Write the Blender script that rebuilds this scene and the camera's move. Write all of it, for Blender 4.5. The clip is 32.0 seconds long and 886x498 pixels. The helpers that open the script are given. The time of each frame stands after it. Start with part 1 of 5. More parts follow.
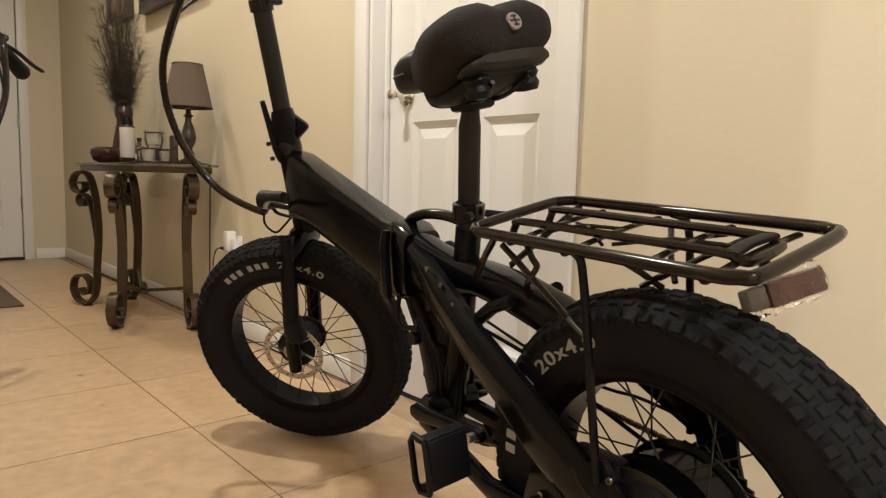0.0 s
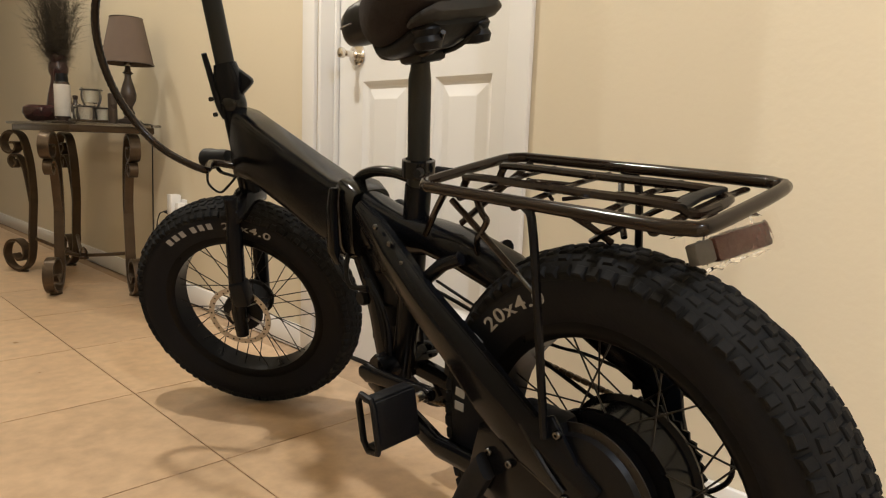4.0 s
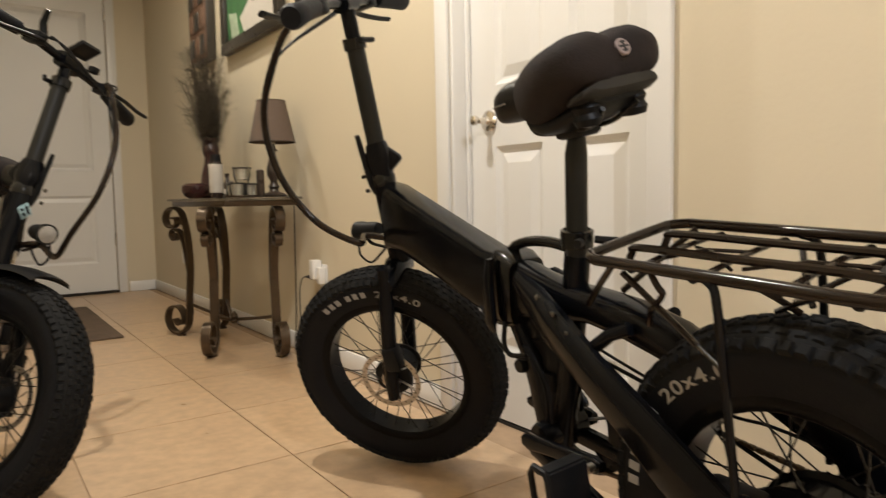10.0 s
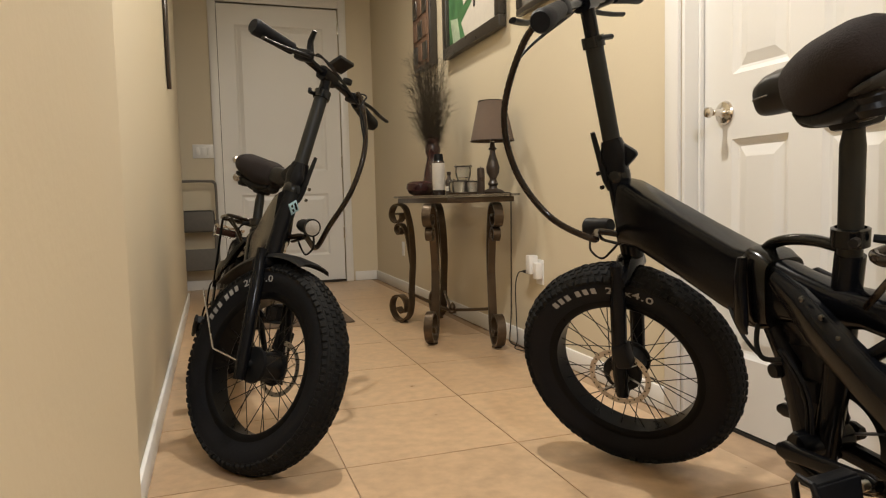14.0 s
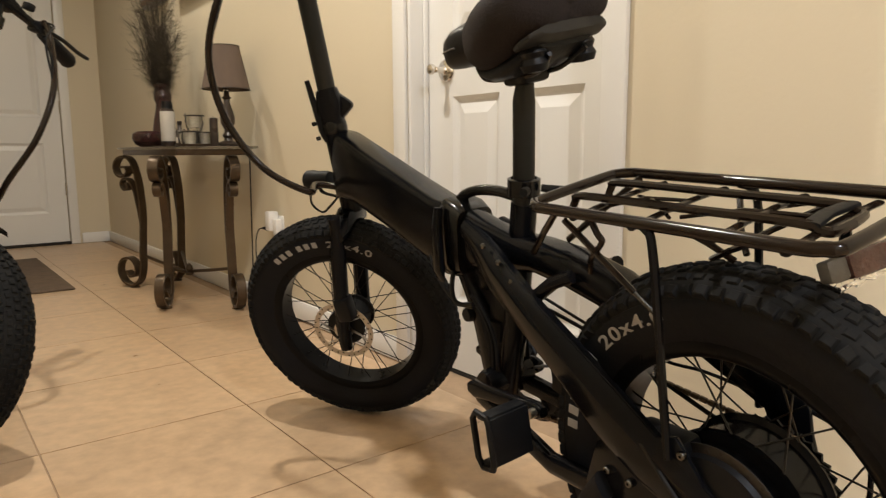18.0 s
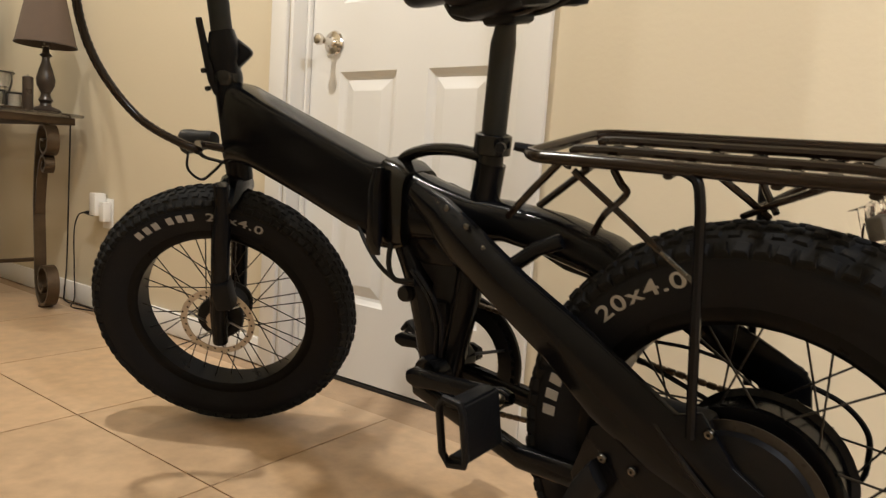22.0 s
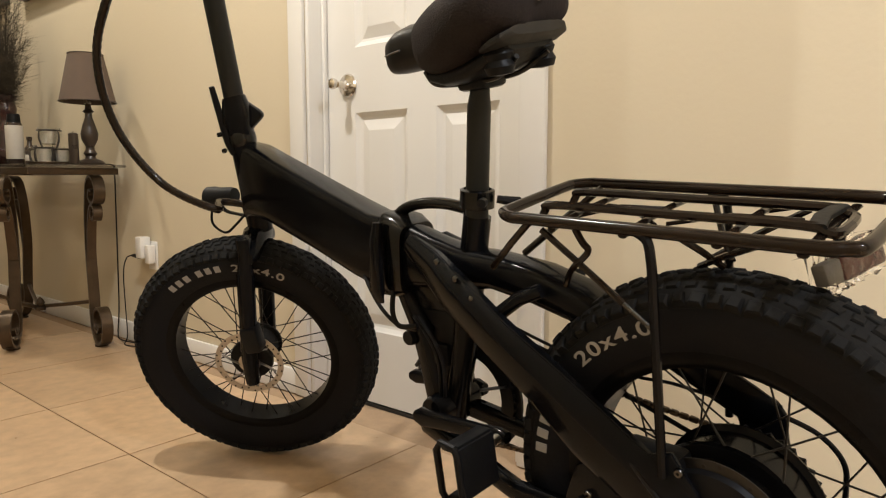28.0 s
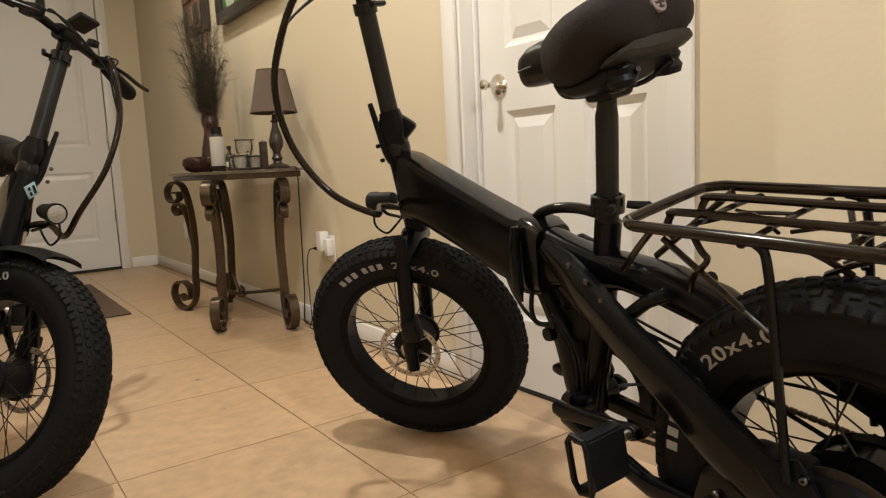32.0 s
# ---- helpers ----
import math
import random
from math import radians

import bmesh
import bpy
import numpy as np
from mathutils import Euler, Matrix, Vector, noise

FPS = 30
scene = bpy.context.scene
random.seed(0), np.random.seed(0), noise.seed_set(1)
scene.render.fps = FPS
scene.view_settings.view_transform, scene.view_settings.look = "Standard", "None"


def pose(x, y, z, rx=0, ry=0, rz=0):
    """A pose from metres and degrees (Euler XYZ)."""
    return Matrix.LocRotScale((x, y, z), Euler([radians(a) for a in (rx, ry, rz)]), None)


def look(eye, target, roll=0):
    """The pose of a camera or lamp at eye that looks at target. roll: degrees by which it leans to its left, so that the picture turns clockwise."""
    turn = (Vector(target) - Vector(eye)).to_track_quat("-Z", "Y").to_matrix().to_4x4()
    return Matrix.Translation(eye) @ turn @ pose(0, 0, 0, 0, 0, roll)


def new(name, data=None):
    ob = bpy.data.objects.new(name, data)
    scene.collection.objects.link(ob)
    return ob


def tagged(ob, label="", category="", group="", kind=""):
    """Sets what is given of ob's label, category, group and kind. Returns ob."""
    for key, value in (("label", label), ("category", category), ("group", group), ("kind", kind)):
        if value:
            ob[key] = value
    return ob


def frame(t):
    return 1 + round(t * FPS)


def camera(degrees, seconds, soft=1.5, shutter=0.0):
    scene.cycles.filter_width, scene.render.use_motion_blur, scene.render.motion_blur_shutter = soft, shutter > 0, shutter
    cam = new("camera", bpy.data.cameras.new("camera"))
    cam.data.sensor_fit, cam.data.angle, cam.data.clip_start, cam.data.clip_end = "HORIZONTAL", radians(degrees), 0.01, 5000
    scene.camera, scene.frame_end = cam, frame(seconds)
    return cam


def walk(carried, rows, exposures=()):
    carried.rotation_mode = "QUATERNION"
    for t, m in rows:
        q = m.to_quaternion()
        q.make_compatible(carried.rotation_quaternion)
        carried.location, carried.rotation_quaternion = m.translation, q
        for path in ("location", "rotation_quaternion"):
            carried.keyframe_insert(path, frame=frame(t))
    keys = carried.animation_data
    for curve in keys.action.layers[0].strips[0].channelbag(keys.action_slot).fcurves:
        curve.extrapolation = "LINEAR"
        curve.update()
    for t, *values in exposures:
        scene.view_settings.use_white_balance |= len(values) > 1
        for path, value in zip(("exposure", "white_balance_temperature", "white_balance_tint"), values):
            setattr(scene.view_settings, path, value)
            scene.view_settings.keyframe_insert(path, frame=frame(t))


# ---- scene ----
cam = camera(66.56, 32.0, soft=1.2, shutter=0.5)
PATH = [
    (0, (-1.2737, 0.2362, 0.7188), (0.0325, 1.7363, 0.5107), 1.48),
    (0.5, (-1.2638, 0.2364, 0.7162), (0.0664, 1.7134, 0.4942), 1.19),
    (1, (-1.2704, 0.2382, 0.7164), (0.0393, 1.7326, 0.4892), 1.12),
    (1.5, (-1.2751, 0.2398, 0.7082), (0.0484, 1.7241, 0.4957), 2.00),
    (2, (-1.2759, 0.2376, 0.7053), (0.0366, 1.7289, 0.4743), 1.95),
    (2.5, (-1.2657, 0.2415, 0.6960), (0.0979, 1.6872, 0.4714), 2.86),
    (3, (-1.2641, 0.2417, 0.7031), (0.1113, 1.6729, 0.4585), 2.19),
    (3.5, (-1.2549, 0.2437, 0.6986), (0.1455, 1.6408, 0.4040), 2.16),
    (5.5, (-1.2624, 0.2473, 0.6990), (0.1383, 1.6474, 0.4203), 2.17),
    (6, (-1.2551, 0.2504, 0.6963), (0.1550, 1.6455, 0.4411), 2.36),
    (6.5, (-1.2552, 0.2538, 0.7052), (0.1593, 1.6422, 0.4377), 1.75),
    (7, (-1.2581, 0.2547, 0.7037), (0.1457, 1.6575, 0.4553), 1.90),
    (7.5, (-1.2628, 0.2548, 0.7085), (0.1417, 1.6579, 0.4663), 1.86),
    (8, (-1.2645, 0.2579, 0.7124), (0.1246, 1.6781, 0.4813), 1.40),
    (8.5, (-1.2582, 0.2638, 0.7051), (0.1136, 1.6947, 0.4392), 1.19),
    (9, (-1.2869, 0.2884, 0.7183), (0.0105, 1.7914, 0.4780), -0.12),
    (9.5, (-1.3102, 0.2863, 0.7241), (-0.1034, 1.8692, 0.5286), -0.77),
    (10, (-1.3285, 0.2770, 0.7359), (-0.1723, 1.9017, 0.5828), -1.07),
    (10.5, (-1.3673, 0.2788, 0.7440), (-0.4207, 2.0374, 0.6380), -0.59),
    (11, (-1.3895, 0.2876, 0.7450), (-0.6016, 2.1191, 0.5872), -0.64),
    (11.5, (-1.4147, 0.2759, 0.7497), (-0.7235, 2.1483, 0.6222), -0.88),
    (12, (-1.4172, 0.2637, 0.7506), (-0.7454, 2.1434, 0.6264), -1.22),
    (12.5, (-1.4202, 0.2696, 0.7474), (-0.7543, 2.1513, 0.6211), -1.19),
    (13, (-1.4201, 0.2680, 0.7475), (-0.7791, 2.1589, 0.6303), -1.29),
    (13.5, (-1.4190, 0.2758, 0.7439), (-0.7801, 2.1656, 0.5999), -1.43),
    (15.5, (-1.4288, 0.2824, 0.7324), (-0.7755, 2.1662, 0.5765), -0.89),
    (16, (-1.4269, 0.2758, 0.7374), (-0.7771, 2.1615, 0.5898), -0.29),
    (16.5, (-1.4268, 0.2732, 0.7326), (-0.7376, 2.1458, 0.5957), 0.21),
    (17, (-1.3693, 0.2672, 0.7307), (-0.3731, 1.9934, 0.5640), 0.87),
    (17.5, (-1.3317, 0.2550, 0.7251), (-0.1755, 1.8727, 0.5096), 0.82),
    (18, (-1.2992, 0.2659, 0.7226), (-0.0705, 1.8180, 0.4372), -0.26),
    (18.5, (-1.2898, 0.2766, 0.7259), (-0.0146, 1.7910, 0.4420), -0.54),
    (19, (-1.2876, 0.2689, 0.7223), (0.0272, 1.7514, 0.4518), 0.22),
    (19.5, (-1.2625, 0.2700, 0.6841), (0.1419, 1.6725, 0.4379), 2.90),
    (20, (-1.2595, 0.2775, 0.6603), (0.1970, 1.6212, 0.3899), 3.31),
    (20.5, (-1.2426, 0.2981, 0.6492), (0.3542, 1.4588, 0.3281), 2.91),
    (21, (-1.2724, 0.3795, 0.6011), (0.4174, 1.3951, 0.2648), 4.15),
    (21.3, (-1.3000, 0.4501, 0.5945), (0.3909, 1.4634, 0.2568), 3.94),
    (21.5, (-1.3081, 0.4788, 0.5946), (0.3515, 1.5550, 0.2987), 3.48),
    (22, (-1.3442, 0.5162, 0.6174), (0.2691, 1.6787, 0.4035), 4.02),
    (22.5, (-1.3679, 0.5324, 0.6705), (0.2302, 1.7155, 0.4551), 2.27),
    (23, (-1.3887, 0.5239, 0.7068), (0.1643, 1.7802, 0.6082), 2.33),
    (23.5, (-1.3875, 0.5227, 0.7010), (0.1603, 1.7853, 0.6001), 2.43),
    (24, (-1.3787, 0.5156, 0.6963), (0.1738, 1.7704, 0.5724), 2.32),
    (24.5, (-1.3780, 0.5064, 0.6909), (0.1774, 1.7569, 0.5613), 2.37),
    (25, (-1.3602, 0.4928, 0.6818), (0.1977, 1.7364, 0.5185), 1.99),
    (25.5, (-1.3480, 0.4725, 0.6712), (0.1510, 1.7749, 0.4327), 1.46),
    (27.5, (-1.3374, 0.4276, 0.6991), (0.1695, 1.7274, 0.5005), -0.19),
    (28, (-1.3430, 0.4169, 0.6956), (0.1832, 1.6929, 0.4894), 0.04),
    (28.5, (-1.3464, 0.3830, 0.7257), (0.0956, 1.7483, 0.4875), -2.60),
    (29, (-1.3627, 0.3351, 0.7341), (-0.1692, 1.9276, 0.5356), -2.50),
    (29.5, (-1.3551, 0.3072, 0.7464), (-0.1773, 1.9133, 0.5638), -3.77),
    (30, (-1.3583, 0.3060, 0.7474), (-0.2155, 1.9370, 0.5629), -3.09),
    (30.5, (-1.3664, 0.3116, 0.7491), (-0.2506, 1.9582, 0.5398), -2.30),
    (31, (-1.3586, 0.3143, 0.7445), (-0.1992, 1.9218, 0.4770), -2.18),
    (31.5, (-1.3590, 0.3228, 0.7437), (-0.2169, 1.9470, 0.5035), -2.67),
    (32, (-1.3544, 0.3250, 0.7405), (-0.1995, 1.9384, 0.4894), -2.63),
]
walk(cam, [(t, look(e, g, r)) for t, e, g, r in PATH])

# ---- light ----
world = bpy.data.worlds.new("world")
scene.world = world
world.use_nodes = True
world.node_tree.nodes["Background"].inputs[0].default_value = (0.9, 0.75, 0.55, 1)
world.node_tree.nodes["Background"].inputs[1].default_value = 0.02


def ceiling_lamp(name, x, y, z, watts, size, color):
    data = bpy.data.lights.new(name, "AREA")
    data.shape, data.size, data.energy, data.color = "DISK", size, watts, color
    ob = new(name, data)
    ob.matrix_world = pose(x, y, z)
    return ob


ceiling_lamp("hall_light", -0.90, 1.95, 2.66, 37.5, 0.07, (1.0, 0.945, 0.86))
ceiling_lamp("hall_end_light", -0.55, 3.85, 2.66, 23, 0.10, (1.0, 0.91, 0.77))
ceiling_lamp("room_light", -1.10, -0.9, 2.66, 46.5, 0.14, (0.92, 0.985, 1.10))
# unseen bulbs added beyond the wall pier to throw light bands on wall_east
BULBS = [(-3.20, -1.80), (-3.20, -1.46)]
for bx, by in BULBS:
    bulb_data = bpy.data.lights.new("band_bulb", "POINT")
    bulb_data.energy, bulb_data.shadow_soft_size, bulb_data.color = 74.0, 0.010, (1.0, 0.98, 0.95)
    new("band_bulb", bulb_data).matrix_world = pose(bx, by, 1.80)



# ---- materials ----
def mat(name, color, rough=0.5, metal=0.0, var=0.12, scale=6.0, bump=0.05, bscale=60.0, rvar=0.08, rand=0.0, coat=0.0, detail=4.0, spec=0.5):
    """A surface with coarse stains, fine grain and relief."""
    m = bpy.data.materials.new(name)
    m.use_nodes = True
    nt = m.node_tree
    b = nt.nodes["Principled BSDF"]
    co = nt.nodes.new("ShaderNodeTexCoord")
    n1 = nt.nodes.new("ShaderNodeTexNoise")
    n2 = nt.nodes.new("ShaderNodeTexNoise")
    n1.inputs["Scale"].default_value, n1.inputs["Detail"].default_value = scale, detail
    n2.inputs["Scale"].default_value, n2.inputs["Detail"].default_value = bscale, 3.0
    nt.links.new(co.outputs["Object"], n1.inputs["Vector"])
    nt.links.new(co.outputs["Object"], n2.inputs["Vector"])
    if rand:
        who = nt.nodes.new("ShaderNodeObjectInfo")
        far = nt.nodes.new("ShaderNodeVectorMath")
        far.operation = "SCALE"
        far.inputs[0].default_value = (37.0, 53.0, 11.0)
        nt.links.new(who.outputs["Random"], far.inputs["Scale"])
        off = nt.nodes.new("ShaderNodeVectorMath")
        nt.links.new(co.outputs["Object"], off.inputs[0])
        nt.links.new(far.outputs[0], off.inputs[1])
        nt.links.new(off.outputs[0], n1.inputs["Vector"])
        nt.links.new(off.outputs[0], n2.inputs["Vector"])
    mx = nt.nodes.new("ShaderNodeMix")
    mx.data_type = "RGBA"
    mx.inputs[6].default_value = (*[c * (1 - var) for c in color], 1)
    mx.inputs[7].default_value = (*[min(1, c * (1 + var)) for c in color], 1)
    nt.links.new(n1.outputs["Fac"], mx.inputs[0])
    out = mx.outputs[2]
    if rand:
        oi = nt.nodes.new("ShaderNodeObjectInfo")
        mr = nt.nodes.new("ShaderNodeMapRange")
        mr.inputs[3].default_value, mr.inputs[4].default_value = 1 - rand, 1 + rand
        nt.links.new(oi.outputs["Random"], mr.inputs[0])
        vm = nt.nodes.new("ShaderNodeVectorMath")
        vm.operation = "SCALE"
        nt.links.new(out, vm.inputs[0])
        nt.links.new(mr.outputs[0], vm.inputs["Scale"])
        out = vm.outputs[0]
    nt.links.new(out, b.inputs["Base Color"])
    rr = nt.nodes.new("ShaderNodeMapRange")
    rr.inputs[3].default_value, rr.inputs[4].default_value = max(0.02, rough - rvar), min(1, rough + rvar)
    nt.links.new(n1.outputs["Fac"], rr.inputs[0])
    nt.links.new(rr.outputs[0], b.inputs["Roughness"])
    b.inputs["Metallic"].default_value = metal
    b.inputs["Specular IOR Level"].default_value = spec
    b.inputs["Coat Weight"].default_value = coat
    if bump:
        bp = nt.nodes.new("ShaderNodeBump")
        bp.inputs["Strength"].default_value, bp.inputs["Distance"].default_value = bump, 0.01
        nt.links.new(n2.outputs["Fac"], bp.inputs["Height"])
        nt.links.new(bp.outputs["Normal"], b.inputs["Normal"])
    return m


WALL = mat("wall_paint", (0.622, 0.549, 0.412), 0.62, var=0.025, scale=1.3, bump=0.05, bscale=70, rvar=0.05)
WHITE = mat("white_paint", (0.750, 0.742, 0.722), 0.38, var=0.02, scale=3, bump=0.02, bscale=90)
CEIL = mat("ceiling_paint", (0.80, 0.77, 0.70), 0.8, var=0.02, scale=2, bump=0.1, bscale=60)
TILE = mat("beige_tile", (0.485, 0.336, 0.205), 0.30, var=0.34, scale=24, bump=0.03, bscale=30, rvar=0.05, rand=0.05, detail=12)
GROUT = mat("grout", (0.37, 0.255, 0.158), 0.85, var=0.2, scale=30, bump=0.2)
RUBBER = mat("tyre_rubber", (0.0074, 0.0080, 0.0100), 0.55, spec=0.11, var=0.35, scale=9, bump=0.08, bscale=120, rvar=0.12)
TREAD = mat("tread_rubber", (0.0100, 0.0098, 0.0096), 0.72, spec=0.10, var=0.6, scale=16, bump=0.12, bscale=90)
BLACK = mat("satin_black_paint", (0.0044, 0.0047, 0.0058), 0.17, spec=0.13, var=0.2, scale=12, bump=0.015, bscale=200)
GLOSS = mat("gloss_black_paint", (0.004, 0.004, 0.004), 0.16, var=0.2, scale=12, bump=0.01, bscale=80, coat=0.0, spec=0.3)
POST = mat("dark_grey_anodised", (0.0095, 0.0100, 0.0090), 0.42, spec=0.25, var=0.2, scale=14, bump=0.015, bscale=200)
PLASTIC = mat("black_plastic", (0.0058, 0.0060, 0.0068), 0.45, spec=0.16, var=0.25, scale=15, bump=0.05, bscale=150)
FOAM = mat("saddle_fabric", (0.018, 0.0140, 0.0138), 0.85, spec=0.2, var=0.3, scale=20, bump=0.25, bscale=350)
STEEL = mat("brushed_steel", (0.55, 0.53, 0.50), 0.28, 1.0, var=0.15, scale=25, bump=0.02)
DISC = mat("worn_steel_disc", (0.44, 0.41, 0.37), 0.42, 1.0, var=0.35, scale=45, bump=0.05)
CHROME = mat("satin_nickel", (0.66, 0.62, 0.56), 0.2, 1.0, var=0.08, scale=10, bump=0.01)
SPOKE = mat("black_spoke", (0.012, 0.011, 0.010), 0.35, 0.6, var=0.2, scale=40, bump=0)
LETTER = mat("pale_print", (0.29, 0.285, 0.275), 0.6, var=0.15, scale=60, bump=0)
IRON = mat("bronze_iron", (0.080, 0.054, 0.032), 0.34, 0.55, var=0.45, scale=18, bump=0.15, bscale=60)
SHADE = mat("brown_shade_cloth", (0.118, 0.084, 0.064), 0.9, var=0.12, scale=30, bump=0.2, bscale=300)
LAMPWOOD = mat("dark_lamp_base", (0.035, 0.024, 0.018), 0.3, var=0.3, scale=20, bump=0.04)
RED = mat("wine_red_ceramic", (0.034, 0.011, 0.011), 0.22, var=0.3, scale=10, bump=0.02, coat=0.3)
RED_LENS = mat("red_reflector", (0.075, 0.022, 0.018), 0.25, var=0.2, scale=60, bump=0.3, bscale=180, coat=0.4)
REED = mat("dried_reed", (0.056, 0.044, 0.029), 0.85, var=0.4, scale=40, bump=0.1)
RUG = mat("rug_pile", (0.11, 0.075, 0.05), 0.95, var=0.5, scale=16, bump=0.5, bscale=250)
PAPER = mat("cream_label", (0.52, 0.485, 0.43), 0.7, var=0.08, scale=40, bump=0.02)
GREENP = mat("photo_green", (0.05, 0.14, 0.055), 0.5, var=0.7, scale=9, bump=0)
GREENL = mat("photo_pale", (0.34, 0.42, 0.30), 0.5, var=0.5, scale=30, bump=0)
BROWNP = mat("carved_panel", (0.17, 0.10, 0.065), 0.7, var=0.45, scale=22, bump=0.5, bscale=45)
FRAMEW = mat("dark_picture_frame", (0.035, 0.03, 0.024), 0.3, var=0.3, scale=20, bump=0.05)
# near-black: stands for shade in gaps and holes; also the sill's colour
DARKGAP = mat("dark_gap", (0.02, 0.016, 0.012), 0.9, var=0.2, scale=20, bump=0)
NOSE = mat("smooth_vinyl", (0.006, 0.0055, 0.0055), 0.38, spec=0.3, var=0.2, scale=20, bump=0.02)
STRIPE = mat("dark_grey_trim", (0.0065, 0.0064, 0.0064), 0.6, var=0.15, scale=40, bump=0.05)
BOLT = mat("bolt_steel", (0.10, 0.097, 0.092), 0.25, 1.0, var=0.2, scale=60, bump=0.02)
DULL = mat("dull_disc_steel", (0.055, 0.052, 0.049), 0.5, 1.0, var=0.4, scale=45, bump=0.05)
RIMB = mat("black_rim_anodised", (0.0035, 0.0035, 0.0038), 0.30, spec=0.09, var=0.2, scale=20, bump=0.01)
BLUE = mat("pale_blue_sticker", (0.26, 0.40, 0.45), 0.4, var=0.08, scale=50, bump=0)
LENSM = mat("lamp_glass", (0.32, 0.31, 0.29), 0.12, var=0.1, scale=60, bump=0.3, bscale=200, coat=0.5)
BADGE = mat("dull_badge", (0.24, 0.19, 0.185), 0.5, var=0.6, scale=160, bump=0.1)
WAX = mat("pale_wax", (0.72, 0.68, 0.58), 0.4, var=0.06, scale=40, bump=0.02)
GREYD = mat("dark_grey_step", (0.115, 0.106, 0.093), 0.7, var=0.2, scale=30, bump=0.2, bscale=120)
GREYF = mat("grey_fabric", (0.16, 0.145, 0.125), 0.8, var=0.15, scale=20, bump=0.15)
BROWNTUBE = mat("brown_black_tube", (0.0120, 0.0070, 0.0042), 0.16, var=0.25, scale=12, bump=0.01, coat=0.06, spec=0.22)

WRAP = bpy.data.materials.new("clear_film")
WRAP.use_nodes = True
w_ = WRAP.node_tree.nodes["Principled BSDF"]
w_.inputs["Base Color"].default_value = (0.96, 0.95, 0.94, 1)
w_.inputs["Roughness"].default_value, w_.inputs["Transmission Weight"].default_value, w_.inputs["IOR"].default_value = 0.04, 1.0, 1.12

SMOKED = bpy.data.materials.new("smoked_glass")
SMOKED.use_nodes = True
k_ = SMOKED.node_tree.nodes["Principled BSDF"]
k_.inputs["Base Color"].default_value = (0.035, 0.026, 0.020, 1)
k_.inputs["Roughness"].default_value, k_.inputs["Alpha"].default_value = 0.08, 0.45

glass = bpy.data.materials.new("clear_glass")
glass.use_nodes = True
g_ = glass.node_tree.nodes["Principled BSDF"]
g_.inputs["Base Color"].default_value = (0.98, 0.98, 0.97, 1)
g_.inputs["Transmission Weight"].default_value, g_.inputs["Roughness"].default_value, g_.inputs["IOR"].default_value = 1.0, 0.03, 1.45

BULB = bpy.data.materials.new("lamp_lens")
BULB.use_nodes = True
BULB.node_tree.nodes["Principled BSDF"].inputs["Emission Color"].default_value = (1, 0.8, 0.56, 1)
BULB.node_tree.nodes["Principled BSDF"].inputs["Emission Strength"].default_value = 6


# ---- shape helpers ----
def part(name, bm, material, parent=None, label="", smooth=True):
    me = bpy.data.meshes.new(name)
    bm.normal_update()
    bm.to_mesh(me)
    bm.free()
    me.materials.append(material)
    if smooth:
        me.polygons.foreach_set("use_smooth", [True] * len(me.polygons))
        me.set_sharp_from_angle(angle=radians(38))
    ob = new(name, me)
    if parent is not None:
        ob.parent = parent
    return tagged(ob, label)


def share(name, me, parent, m, label=""):
    ob = new(name, me)
    ob.parent = parent
    ob.matrix_basis = m
    return tagged(ob, label)


def thing(name, label, category, m=None, group="", kind=""):
    ob = new(name)
    ob.empty_display_size = 0.05
    if m is not None:
        ob.matrix_world = m
    return tagged(ob, label, category, group, kind)


def box(x0, y0, z0, x1, y1, z1, bev=0.0, seg=2):
    bm = bmesh.new()
    bmesh.ops.create_cube(bm, size=1)
    for v in bm.verts:
        v.co = Vector(((x0 + x1) / 2 + v.co.x * (x1 - x0), (y0 + y1) / 2 + v.co.y * (y1 - y0), (z0 + z1) / 2 + v.co.z * (z1 - z0)))
    if bev:
        bmesh.ops.bevel(bm, geom=bm.edges[:], offset=bev, segments=seg, affect="EDGES", profile=0.5)
    return bm


def rings(bm, loops, closed=False, caps=True):
    """Skins rows of points, each a closed ring."""
    rows = [[bm.verts.new(p) for p in ring] for ring in loops]
    n = len(rows[0])
    pairs = list(zip(rows, rows[1:])) + ([(rows[-1], rows[0])] if closed else [])
    for a, b in pairs:
        for i in range(n):
            bm.faces.new((a[i], a[(i + 1) % n], b[(i + 1) % n], b[i]))
    if caps and not closed:
        bm.faces.new(rows[0][::-1])
        bm.faces.new(rows[-1])
    return bm


def curve(pts, n=6, closed=False):
    """Catmull-Rom through the points."""
    P = [Vector(p) for p in pts]
    out, k = [], len(P)
    for i in range(k if closed else k - 1):
        a, b, c, d = (P[(i + j) % k] if closed else P[min(max(i + j, 0), k - 1)] for j in (-1, 0, 1, 2))
        for s in range(n):
            t = s / n
            out.append(0.5 * (2 * b + (c - a) * t + (2 * a - 5 * b + 4 * c - d) * t * t + (3 * b - a - 3 * c + d) * t ** 3))
    if not closed:
        out.append(P[-1])
    return out


